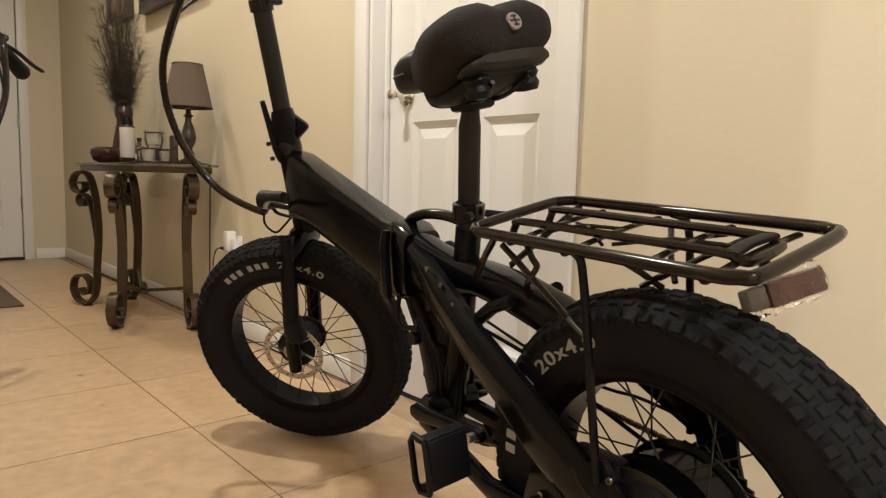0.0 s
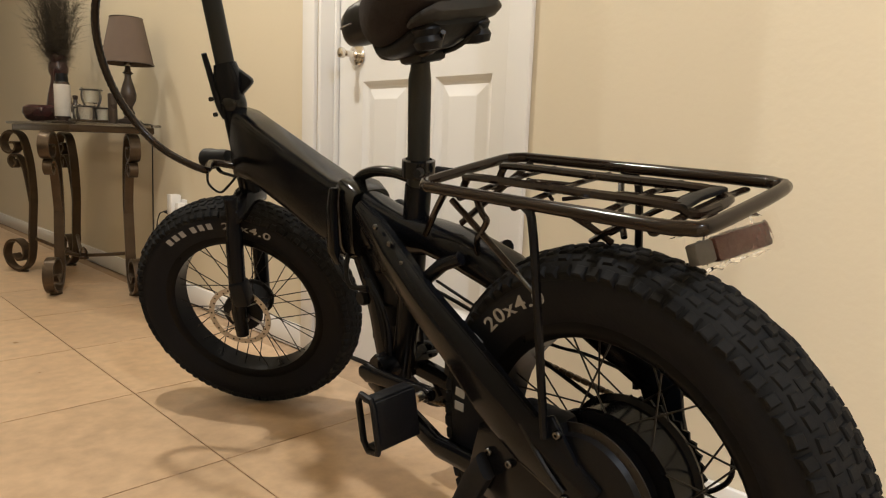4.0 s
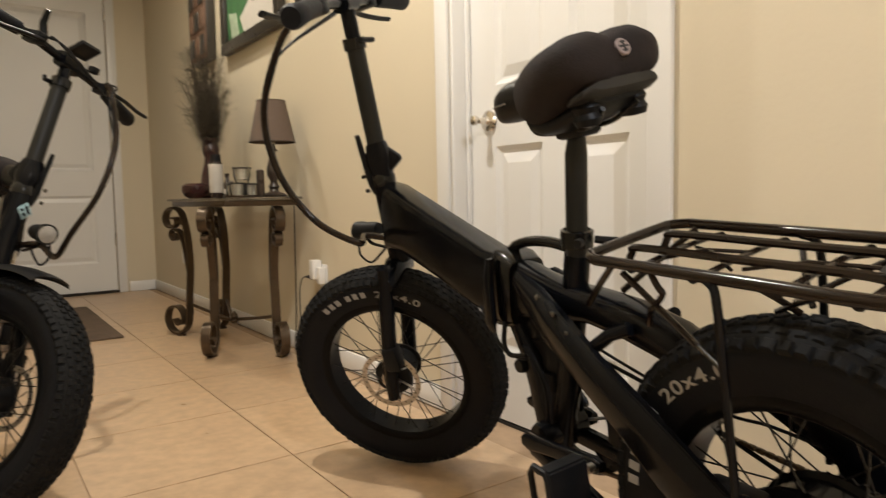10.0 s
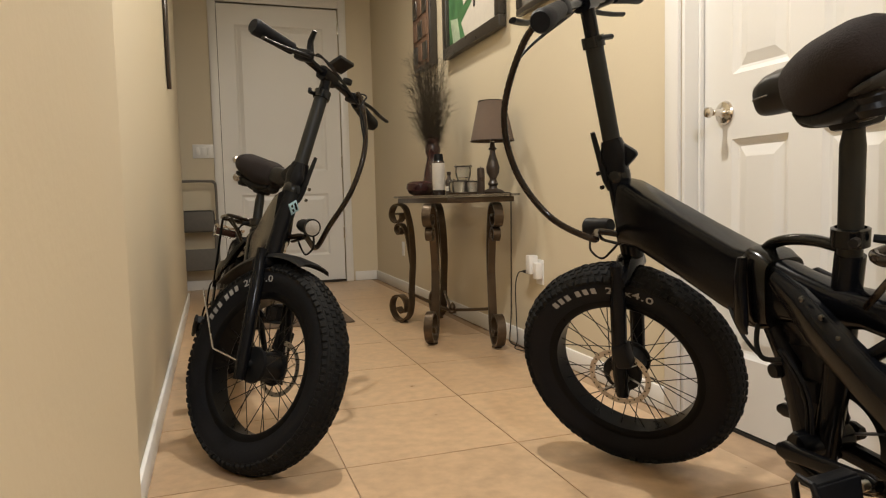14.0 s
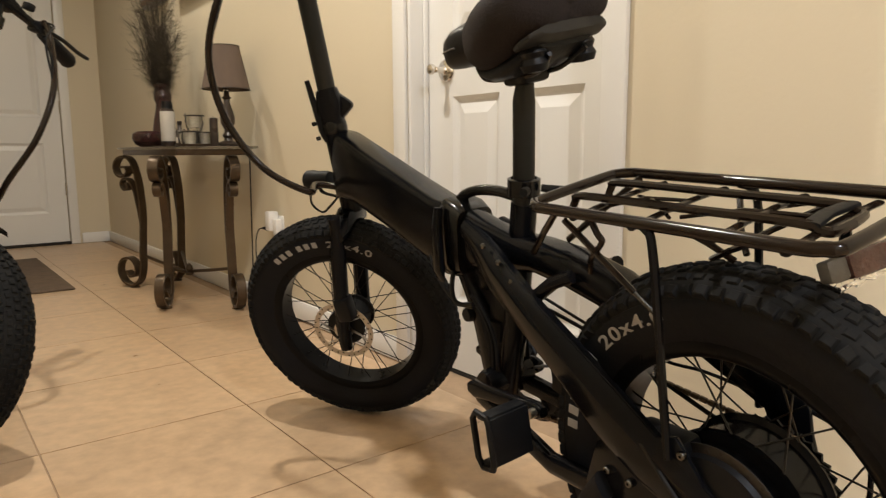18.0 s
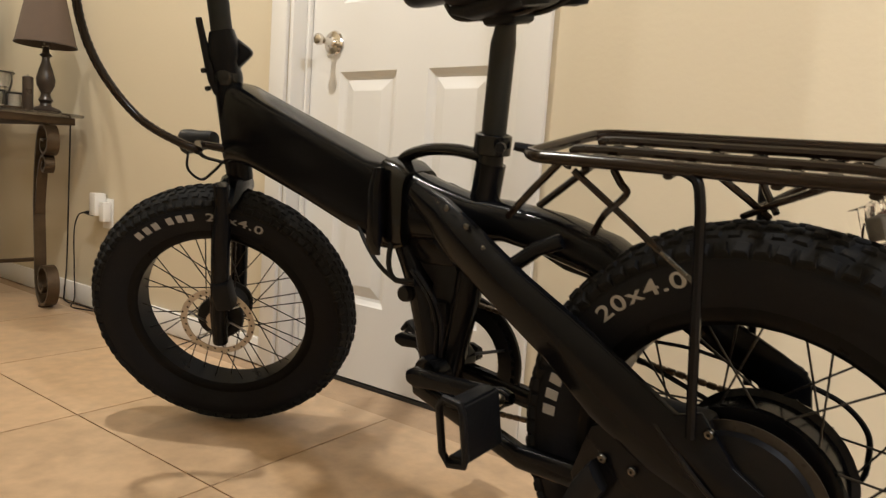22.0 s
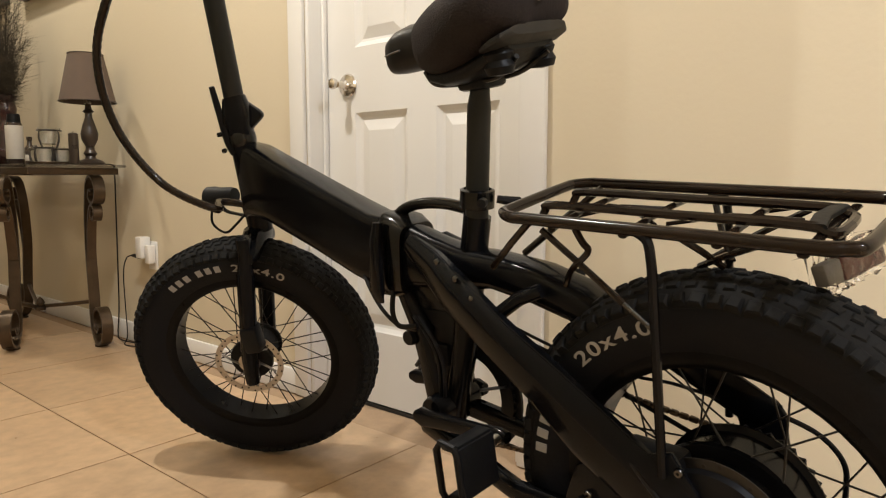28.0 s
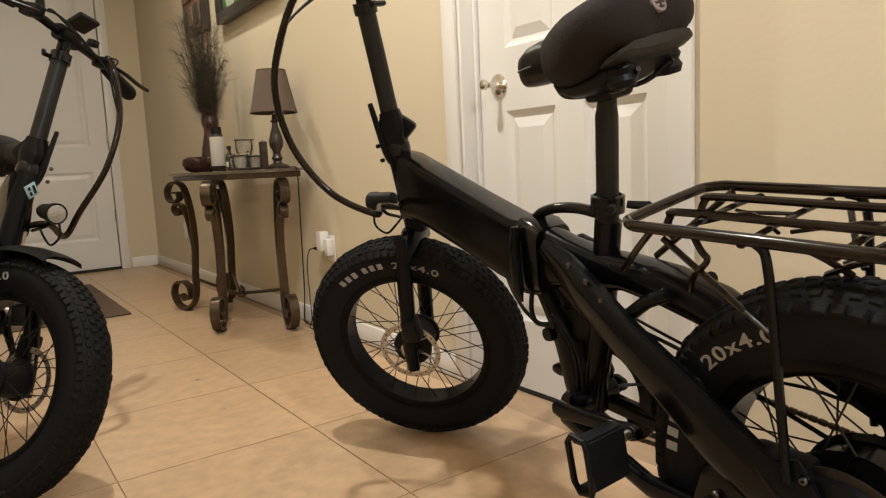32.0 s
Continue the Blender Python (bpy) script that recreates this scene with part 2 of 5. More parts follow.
def tube(pts, r, seg=10, closed=False, flat=1.0, bm=None):
    P = [Vector(p) for p in pts]
    n = len(P)
    rad = r if isinstance(r, (list, tuple)) else [r] * n
    if len(rad) != n:
        rad = [rad[0] + (rad[-1] - rad[0]) * i / (n - 1) for i in range(n)]
    loops, u = [], None
    for i in range(n):
        if closed:
            d = P[(i + 1) % n] - P[i - 1]
        else:
            d = P[min(i + 1, n - 1)] - P[max(i - 1, 0)]
        d.normalize()
        if u is None:
            u = d.cross(Vector((0, 0, 1)))
            if u.length < 0.1:
                u = d.cross(Vector((1, 0, 0)))
        u = (u - d * u.dot(d)).normalized()
        w = d.cross(u)
        loops.append([P[i] + rad[i] * (math.cos(a) * u + flat * math.sin(a) * w) for a in (math.tau * k / seg for k in range(seg))])
    bm = bm or bmesh.new()
    rings(bm, loops, closed)
    bmesh.ops.recalc_face_normals(bm, faces=bm.faces[:])
    return bm


def lathe(profile, seg=32, axis="z", at=(0, 0, 0), closed=False):
    """Turns (radius, height) points about an axis."""
    bm = bmesh.new()
    loops = []
    for r, h in profile:
        ring = []
        for k in range(seg):
            a = math.tau * k / seg
            c, s = max(r, 1e-4) * math.cos(a), max(r, 1e-4) * math.sin(a)
            p = {"z": (c, s, h), "x": (h, c, s), "y": (c, h, s)}[axis]
            ring.append(Vector(p) + Vector(at))
        loops.append(ring)
    rings(bm, loops, closed)
    bmesh.ops.recalc_face_normals(bm, faces=bm.faces[:])
    return bm


def prism(poly, x0, x1, bev=0.0):
    """A plate: an outline in (y, z), from x0 to x1."""
    bm = bmesh.new()
    a = [bm.verts.new((x0, y, z)) for y, z in poly]
    b = [bm.verts.new((x1, y, z)) for y, z in poly]
    n = len(poly)
    bm.faces.new(a)
    bm.faces.new(b[::-1])
    for i in range(n):
        bm.faces.new((a[i], b[i], b[(i + 1) % n], a[(i + 1) % n]))
    bmesh.ops.recalc_face_normals(bm, faces=bm.faces[:])
    if bev:
        bmesh.ops.bevel(bm, geom=bm.edges[:], offset=bev, segments=2, affect="EDGES", profile=0.5)
    return bm


def loft(sections, seg=20, power=3.0):
    """Sections (centre, across, upward, half width, half height) skinned as rounded boxes."""
    loops = []
    for c, u, w, hw, hh in sections:
        c, u, w = Vector(c), Vector(u), Vector(w)
        ring = []
        for k in range(seg):
            a = math.tau * k / seg
            ca, sa = math.cos(a), math.sin(a)
            ring.append(c + u * hw * math.copysign(abs(ca) ** (2 / power), ca) + w * hh * math.copysign(abs(sa) ** (2 / power), sa))
        loops.append(ring)
    bm = rings(bmesh.new(), loops)
    bmesh.ops.recalc_face_normals(bm, faces=bm.faces[:])
    return bm


def add(bm, other, m=None):
    """Joins a bmesh into another."""
    if m is not None:
        bmesh.ops.transform(other, matrix=m, verts=other.verts[:])
    me = bpy.data.meshes.new("tmp")
    other.to_mesh(me)
    other.free()
    bm.from_mesh(me)
    bpy.data.meshes.remove(me)
    return bm


def glyphs(text, size, depth=0.0008):
    """Meshes of single characters with their widths, from the built-in font."""
    out = []
    for ch in text:
        cu = bpy.data.curves.new("glyph", "FONT")
        cu.body, cu.size, cu.extrude, cu.align_x = ch, size, depth, "CENTER"
        cu.offset = size * 0.010
        ob = new("glyph", cu)
        dg = bpy.context.evaluated_depsgraph_get()
        me = bpy.data.meshes.new_from_object(ob.evaluated_get(dg))
        bpy.data.objects.remove(ob)
        out.append(me)
    return out


# ---- the setting ----
HALL_L, FAR_Y, CEIL_Z = -1.625, 6.37, 2.70
DOOR_Y0, DOOR_Y1, DOOR_H, DOOR_X = 1.295, 2.085, 2.03, 0.068


def setting(name, bm, material, label, category, parent=None, smooth=True):
    ob = part(name, bm, material, parent, label, smooth)
    return tagged(ob, category=category, kind="structure")


floor = setting("floor", box(-4.6, -3.6, -0.12, 1.2, 7.2, -0.004), GROUT, "beige stone-look tile floor with narrow grout joints", "floor", smooth=False)
wr = box(0, -3.6, 0, 0.14, DOOR_Y0, CEIL_Z)
add(wr, box(0, DOOR_Y1, 0, 0.14, FAR_Y + 0.14, CEIL_Z))
add(wr, box(0, DOOR_Y0, DOOR_H + 0.012, 0.14, DOOR_Y1, CEIL_Z))
wall_right = setting("wall_east", wr, WALL, "tan painted hallway wall with light texture", "wall", smooth=False)
bmesh_left = box(HALL_L - 0.14, 1.38, 0, HALL_L, 5.55, CEIL_Z, 0.015, 3)
wall_left = setting("wall_west", bmesh_left, WALL, "tan painted hallway wall with bullnose end", "wall")
# its unseen south end is set so the corner cuts the added bulbs' light
near = box(HALL_L - 0.14, -0.35, 0, -1.54, 1.38, CEIL_Z, 0.045, 6)
wall_near = setting("wall_pier", near, WALL, "tan painted wall pier with rounded corner", "wall")
fy0, fy1, fdx0, fdx1 = FAR_Y, FAR_Y + 0.14, -1.325, -0.295
wf = box(-4.6, fy0, 0, fdx0, fy1, CEIL_Z)
add(wf, box(fdx1, fy0, 0, 0.0, fy1, CEIL_Z))
add(wf, box(fdx0, fy0, 2.44, fdx1, fy1, CEIL_Z))
wall_far = setting("wall_north", wf, WALL, "tan painted wall around the entry door", "wall", smooth=False)
# wall added out of view to keep the bulbs' light out of the foyer
setting("wall_light_stop", box(-4.6, -0.35, 0, HALL_L - 0.142, -0.21, CEIL_Z), WALL, "tan painted wall", "wall", smooth=False)
setting("wall_south", box(-4.6, -3.74, 0, 0.14, -3.6, CEIL_Z), WALL, "tan painted wall", "wall", smooth=False)
setting("wall_foyer", box(-4.74, -3.74, 0, -4.6, fy1, CEIL_Z), WALL, "tan painted wall", "wall", smooth=False)
setting("ceiling", box(-4.7, -3.7, CEIL_Z, 0.14, fy1, CEIL_Z + 0.1), CEIL, "white painted ceiling", "ceiling", smooth=False)
# unseen sheet, its dark colour stands for the unlit space past door_1
setting("dark_backing_1", box(0.13, 1.0, 0, 0.16, 2.4, CEIL_Z), DARKGAP, "unseen dark sheet standing for the unlit space behind the door", "wall", smooth=False)


def baseboard(x, y, length, turn):
    bm = prism([(0, 0), (length, 0), (length, 0.083), (0, 0.083)], -0.013, 0, 0.004)
    bmesh.ops.transform(bm, matrix=pose(x, y, 0, 0, 0, turn), verts=bm.verts[:])
    return setting("baseboard", bm, WHITE, "white painted baseboard", "baseboard")


baseboard(-0.0005, DOOR_Y1 + 0.068, FAR_Y - DOOR_Y1 - 0.068, 0)
baseboard(-0.0005, -3.6, 3.6 + DOOR_Y0 - 0.066, 0)
baseboard(HALL_L + 0.0005, 5.545, 5.545 - 1.39, 180)
baseboard(-1.5395, 1.34, 1.66, 180)
baseboard(-0.013, FAR_Y - 0.0005, 0.20, 90)
baseboard(-1.40, FAR_Y - 0.0005, 3.2, 90)


def casing(name, boards):
    ob = thing(name, "white painted door casing", "trim", kind="structure")
    for b in boards:
        part("casing_board", box(*b, 0.004), WHITE, ob)
    return ob


CW = 0.066
casing("trim_1", [(-0.016, DOOR_Y1, 0, 0, DOOR_Y1 + CW, DOOR_H + CW), (-0.016, DOOR_Y0 - CW, 0, 0, DOOR_Y0, DOOR_H + CW),
                  (-0.016, DOOR_Y0, DOOR_H + 0.006, 0, DOOR_Y1, DOOR_H + CW),
                  (0.0, DOOR_Y1 - 0.014, 0, 0.135, DOOR_Y1 + 0.002, DOOR_H + 0.01), (0.0, DOOR_Y0 - 0.002, 0, 0.135, DOOR_Y0 + 0.014, DOOR_H + 0.01),
                  (0.0, DOOR_Y0 + 0.014, DOOR_H - 0.006, 0.135, DOOR_Y1 - 0.014, DOOR_H + 0.01),
                  (0.050, DOOR_Y1 - 0.026, 0, DOOR_X - 0.001, DOOR_Y1 - 0.014, DOOR_H - 0.006), (0.050, DOOR_Y0 + 0.014, 0, DOOR_X - 0.001, DOOR_Y0 + 0.026, DOOR_H - 0.006)])


def panel_door(name, width, height, panels, label, m):
    """A moulded door, its face at y = 0 towards -y, its left edge at x = 0, with recessed panels."""
    door = thing(name, label, "door", m, kind="structure")
    xs = sorted({0, width, *[p[0] for p in panels], *[p[2] for p in panels]})
    zs = sorted({0.012, height, *[p[1] for p in panels], *[p[3] for p in panels]})
    bm = bmesh.new()
    grid = {(x, z): bm.verts.new((x, 0, z)) for x in xs for z in zs}
    for i in range(len(xs) - 1):
        for j in range(len(zs) - 1):
            cx, cz = (xs[i] + xs[i + 1]) / 2, (zs[j] + zs[j + 1]) / 2
            if not any(p[0] < cx < p[2] and p[1] < cz < p[3] for p in panels):
                bm.faces.new((grid[xs[i], zs[j]], grid[xs[i + 1], zs[j]], grid[xs[i + 1], zs[j + 1]], grid[xs[i], zs[j + 1]]))
    # every panel: an ogee down into the slab, a bevel up to the raised field
    for x0, z0, x1, z1 in panels:
        rows = []
        for d, y in ((0.0, 0.0), (0.004, 0.0035), (0.014, 0.0105), (0.022, 0.0125), (0.052, 0.0035), (0.054, 0.003)):
            if d == 0.0:
                rows.append([grid[x0, z0], grid[x1, z0], grid[x1, z1], grid[x0, z1]])
            else:
                rows.append([bm.verts.new(p) for p in ((x0 + d, y, z0 + d), (x1 - d, y, z0 + d), (x1 - d, y, z1 - d), (x0 + d, y, z1 - d))])
        for a, b in zip(rows, rows[1:]):
            for k in range(4):
                bm.faces.new((a[k], a[(k + 1) % 4], b[(k + 1) % 4], b[k]))
        bm.faces.new(rows[-1])
    ext = [e for e in bm.edges if e.is_boundary]
    r = bmesh.ops.extrude_edge_only(bm, edges=ext)
    vs = [v for v in r["geom"] if isinstance(v, bmesh.types.BMVert)]
    for v in vs:
        v.co.y += 0.035
    bmesh.ops.contextual_create(bm, geom=[e for e in bm.edges if e.is_boundary])
    bmesh.ops.recalc_face_normals(bm, faces=bm.faces[:])
    ob = part("door_slab", bm, WHITE, door, smooth=False)
    return door, ob


W1 = DOOR_Y1 - DOOR_Y0 - 0.034
PX = (0.128, 0.340, 0.448, 0.657)
six = [(PX[a], z0, PX[a + 1], z1) for a in (0, 2) for z0, z1 in ((0.235, 0.893), (1.085, 1.62), (1.71, 1.91))]
door1, slab1 = panel_door("door_1", W1, DOOR_H - 0.012, six, "white six-panel interior door with a nickel lever knob", pose(DOOR_X, DOOR_Y1 - 0.017, 0, 0, 0, -90))
# no real sill: a dark strip painted for the shade below the door
setting("threshold", box(0.066, DOOR_Y0 + 0.016, -0.003, 0.14, DOOR_Y1 - 0.016, 0.006), DARKGAP, "dark strip standing for the shade in the gap under the closed door", "threshold", smooth=False)


def lever(parent, x, z, s=1.0, turn=0):
    """A round rose with a ball-and-neck knob, pointing to -y."""
    k = part("door_knob", lathe([(0.0, 0), (0.034, 0), (0.036, -0.004), (0.032, -0.010), (0.016, -0.014), (0.010, -0.022), (0.0090, -0.046), (0.011, -0.052), (0.0155, -0.058), (0.0165, -0.064), (0.014, -0.070), (0.007, -0.0735), (0.0, -0.074)], 28, "y", (x, 0, z)), CHROME, parent, "satin nickel knob")
    return k


lever(door1, 0.100, 0.975)
panels2 = [(0.14, 0.25, 0.89, 0.80), (0.14, 1.0, 0.89, 2.25)]
door2, slab2 = panel_door("door_2", fdx1 - fdx0 - 0.01, 2.42, panels2, "closed white entry door seen at the hallway end", pose(fdx0 + 0.005, FAR_Y + 0.02, 0))
part("deadbolt", lathe([(0, 0), (0.031, 0), (0.031, -0.008), (0.024, -0.018), (0.010, -0.020), (0, -0.022)], 24, "y", (0.108, 0, 1.107)), CHROME, door2, "satin nickel deadbolt")
lever(door2, 0.108, 0.955)
part("lever_arm", tube([(0.108, -0.058, 0.955), (0.15, -0.062, 0.955), (0.215, -0.058, 0.957)], 0.009, 8, flat=0.8), CHROME, door2, "satin nickel lever")
for z in (0.44, 1.08, 2.25):
    part("hinge", lathe([(0.0, -0.05), (0.009, -0.05), (0.009, 0.05), (0.0, 0.05)], 10, "z", (fdx1 - fdx0 - 0.008, -0.012, z)), CHROME, door2, "nickel hinge")
casing("trim_2", [(fdx0 - CW, FAR_Y - 0.016, 0, fdx0, FAR_Y, 2.44 + CW), (fdx1, FAR_Y - 0.016, 0, fdx1 + CW, FAR_Y, 2.44 + CW), (fdx0, FAR_Y - 0.016, 2.425, fdx1, FAR_Y, 2.44 + CW)])
setting("door_sill", box(fdx0, FAR_Y - 0.015, -0.003, fdx1, FAR_Y + 0.02, 0.02, 0.003), DARKGAP, "dark metal door sill", "threshold")
# dark sheet added out of view, as shade behind the entry door
setting("dark_backing_2", box(fdx0 - 0.1, FAR_Y + 0.10, 0, fdx1 + 0.1, FAR_Y + 0.13, 2.5), DARKGAP, "unseen dark sheet standing for the unlit space behind the entry door", "wall", smooth=False)


# ---- a folding fat-tyre bicycle ----
def spin(axis_at, axis, degrees):
    return Matrix.Translation(axis_at) @ Matrix.Rotation(radians(degrees), 4, Vector(axis)) @ Matrix.Translation(-Vector(axis_at))


KNOB = {}


def tyre_knobs(R=0.300):
    """The tread blocks of one tyre, about the x axis."""
    bm = bmesh.new()
    n = 84
    rows = [(-0.0445, 0.0160, 0.0165, 0.0, -0.0230), (-0.0310, 0.0115, 0.0170, 0.5, -0.0120), (-0.0160, 0.0140, 0.0150, 0.05, -0.0052), (0.0, 0.0125, 0.0170, 0.55, -0.0028), (0.0160, 0.0140, 0.0150, 0.05, -0.0052), (0.0310, 0.0115, 0.0170, 0.5, -0.0120), (0.0445, 0.0160, 0.0165, 0.0, -0.0230)]
    rnd = random.Random(3)
    for k in range(n):
        for x, wx, wy, ph, dr in rows:
            a = math.tau * (k + ph) / n
            tilt = -x / 0.052 * 0.80
            m = Matrix.Rotation(a, 4, "X") @ Matrix.Translation((x, 0, R + dr - 0.003)) @ Matrix.Rotation(-tilt, 4, "Y") @ Matrix.Rotation((0.10 if k % 2 else -0.08) * math.copysign(1, x + 0.001) + rnd.uniform(-0.08, 0.08), 4, "Z")
            h = 0.0085
            wx, wy = wx * rnd.uniform(0.9, 1.08), wy * rnd.uniform(0.86, 1.1)
            vs = []
            for dz, s in ((-h, 1.1), (0.0034, 0.92), (0.0058 + rnd.uniform(-0.0014, 0.0008), 0.70)):
                for dx, dy in ((-1, -1), (1, -1), (1, 1), (-1, 1)):
                    vs.append(bm.verts.new(m @ Vector((dx * wx / 2 * s, dy * wy / 2 * s, dz))))
            for q in ((8, 9, 10, 11), (0, 4, 7, 3), (1, 2, 6, 5), (0, 1, 5, 4), (3, 7, 6, 2), (4, 8, 11, 7), (5, 6, 10, 9), (4, 5, 9, 8), (7, 11, 10, 6)):
                bm.faces.new([vs[i] for i in q])
    return bm


def wheel(parent, name, m, motor, letters):
    """A fat wheel about the x axis, centred at m."""
    rim = part(name, lathe([(0.203, -0.037), (0.214, -0.034), (0.214, -0.030), (0.206, -0.024), (0.199, -0.012), (0.197, 0.0), (0.199, 0.012), (0.206, 0.024), (0.214, 0.030), (0.214, 0.034), (0.203, 0.037), (0.194, 0.034), (0.189, 0.029), (0.188, 0.0), (0.189, -0.029), (0.194, -0.034)], 56, "x", closed=True), RIMB, parent, "black alloy rim")
    rim.matrix_basis = m
    prof = [(0.205, -0.033), (0.222, -0.040), (0.240, -0.0475), (0.258, -0.050), (0.272, -0.0462), (0.283, -0.036), (0.290, -0.0215), (0.293, 0.0), (0.290, 0.0215), (0.283, 0.036), (0.272, 0.0462), (0.258, 0.050), (0.240, 0.0475), (0.222, 0.040), (0.205, 0.033), (0.203, 0.0)]
    part("tyre", lathe(prof, 72, "x", closed=True), RUBBER, rim, "black fat rubber tyre")
    part("tread_band", lathe([(0.2650, -0.0492), (0.2735, -0.0470), (0.2855, -0.0370), (0.2930, -0.0222), (0.2962, 0.0), (0.2930, 0.0222), (0.2855, 0.0370), (0.2735, 0.0470), (0.2650, 0.0492), (0.262, 0.040), (0.270, 0.0), (0.262, -0.040)], 72, "x", closed=True), TREAD, rim, "dusty tread band")
    if "me" not in KNOB:
        t = part("tread", tyre_knobs(), TREAD, rim, "worn knobbly tread blocks", smooth=False)
        KNOB["me"] = t.data
    else:
        share("tread", KNOB["me"], rim, Matrix(), "worn knobbly tread blocks")
    if motor:
        hub = [(0.0, -0.070), (0.016, -0.070), (0.018, -0.052), (0.060, -0.050), (0.082, -0.044), (0.084, -0.036), (0.098, -0.034), (0.100, -0.028), (0.092, -0.024), (0.092, 0.024), (0.100, 0.028), (0.098, 0.034), (0.084, 0.036), (0.080, 0.046), (0.030, 0.052), (0.018, 0.064), (0.0, 0.064)]
    else:
        hub = [(0.0, -0.062), (0.010, -0.062), (0.012, -0.052), (0.030, -0.048), (0.050, -0.044), (0.052, -0.036), (0.044, -0.032), (0.042, 0.0), (0.044, 0.032), (0.052, 0.036), (0.050, 0.044), (0.030, 0.048), (0.012, 0.052), (0.010, 0.062), (0.0, 0.062)]
    part("hub", lathe(hub, 40, "x"), PLASTIC if not motor else BLACK, rim, "black hub motor" if motor else "black hub")
    dk = 1.13 if motor else 1.0
    # brake disc, its arms, and dark dots for the shade in drilled holes
    disc = part("brake_disc", lathe([(r * dk, h) for r, h in ((0.068, -0.0595), (0.082, -0.0595), (0.082, -0.0578), (0.068, -0.0578))], 60, "x", closed=True), DULL if motor else DISC, rim, "steel brake disc")
    steel = DULL if motor else DISC
    part("disc_carrier", lathe([(0.012, -0.0600), (0.026, -0.0600), (0.026, -0.0575), (0.012, -0.0575)], 24, "x", closed=True), steel, rim)
    arm, first = ("arm", motor), 0
    if arm not in KNOB:
        pts = [(-0.0586, r * dk * math.cos(a), r * dk * math.sin(a)) for r, a in ((0.022, 0), (0.045, 0.35), (0.066, 0.5))]
        KNOB[arm] = part("disc_arm", tube(pts, 0.0042, 6, flat=0.25), steel, rim).data
        first = 1
    for k in range(first, 6):
        share("disc_arm", KNOB[arm], rim, Matrix.Rotation(math.tau * k / 6, 4, "X"))
    hole = bmesh.new()
    for k in range(30):
        a = math.tau * k / 30
        r = (0.0715 + 0.0035 * (k % 3)) * dk
        add(hole, lathe([(0.0, -0.0603), (0.0024, -0.0603), (0.0024, -0.0570), (0.0, -0.0570)], 6, "x", (0, r * math.cos(a), r * math.sin(a))))
    tagged(part("hole_dot", hole, DARKGAP, rim, "dark dots standing for the shade in the drilled disc holes"), kind="stuff")
    if "spoke" not in KNOB:
        KNOB["spoke"] = {}
    flange = 0.094 if motor else 0.034
    fx = 0.030 if motor else 0.040
    for k in range(36):
        side = -1 if k % 2 else 1
        a0 = math.tau * k / 36
        lead = (0.42 if motor else 0.95) * (1 if (k // 2) % 2 else -1)
        p = Vector((side * fx, flange * math.cos(a0 + lead), flange * math.sin(a0 + lead)))
        q = Vector((side * 0.008, 0.1915 * math.cos(a0), 0.1915 * math.sin(a0)))
        key = (motor, side, (k // 2) % 2)
        if key not in KNOB["spoke"]:
            mm = Matrix.Rotation(-a0, 4, "X")
            sp = part("spoke", tube([mm @ p, mm @ q], 0.0013, 6), SPOKE, rim)
            sp.matrix_basis = Matrix.Rotation(a0, 4, "X")
            KNOB["spoke"][key] = sp.data
        else:
            share("spoke", KNOB["spoke"][key], rim, Matrix.Rotation(a0, 4, "X"))
    # printed size and maker's bars on both sidewalls
    for side, start in ((-1, letters), (1, -0.60)):
        def on_wall(a, b2, txt):
            add(txt, b2, Matrix.Rotation(-side * a, 4, "X") @ Matrix.Translation((side * 0.0474, 0, 0.2375)) @ Matrix.Rotation(radians(side * 90), 4, "Z") @ Matrix.Rotation(radians(90 + 9), 4, "X"))

        size, ang, txt = 0.036, start, bmesh.new()
        for me, ch in zip(glyphs("20x4.0", size), "20x4.0"):
            step = (0.30 if ch == "." else 0.62) * size / 0.240
            b2 = bmesh.new()
            b2.from_mesh(me)
            bpy.data.meshes.remove(me)
            bmesh.ops.scale(b2, vec=(1.12, 0.74, 1.0), verts=b2.verts[:])
            on_wall(ang + step / 2, b2, txt)
            ang += step
        part("size_print", txt, LETTER, rim, "pale tyre size print", smooth=False)
        bars = bmesh.new()
        for k in range(6):
            a = start - 0.63 + 0.092 * k + (0.045 if k > 2 else 0)
            for z0, z1, w in ((0.001, 0.0175, 0.0068),):
                on_wall(a, box(-w, z0, 0, w, z1, 0.0008), bars)
        part("maker_print", bars, LETTER, rim, "pale printed bars", smooth=False)
    return rim


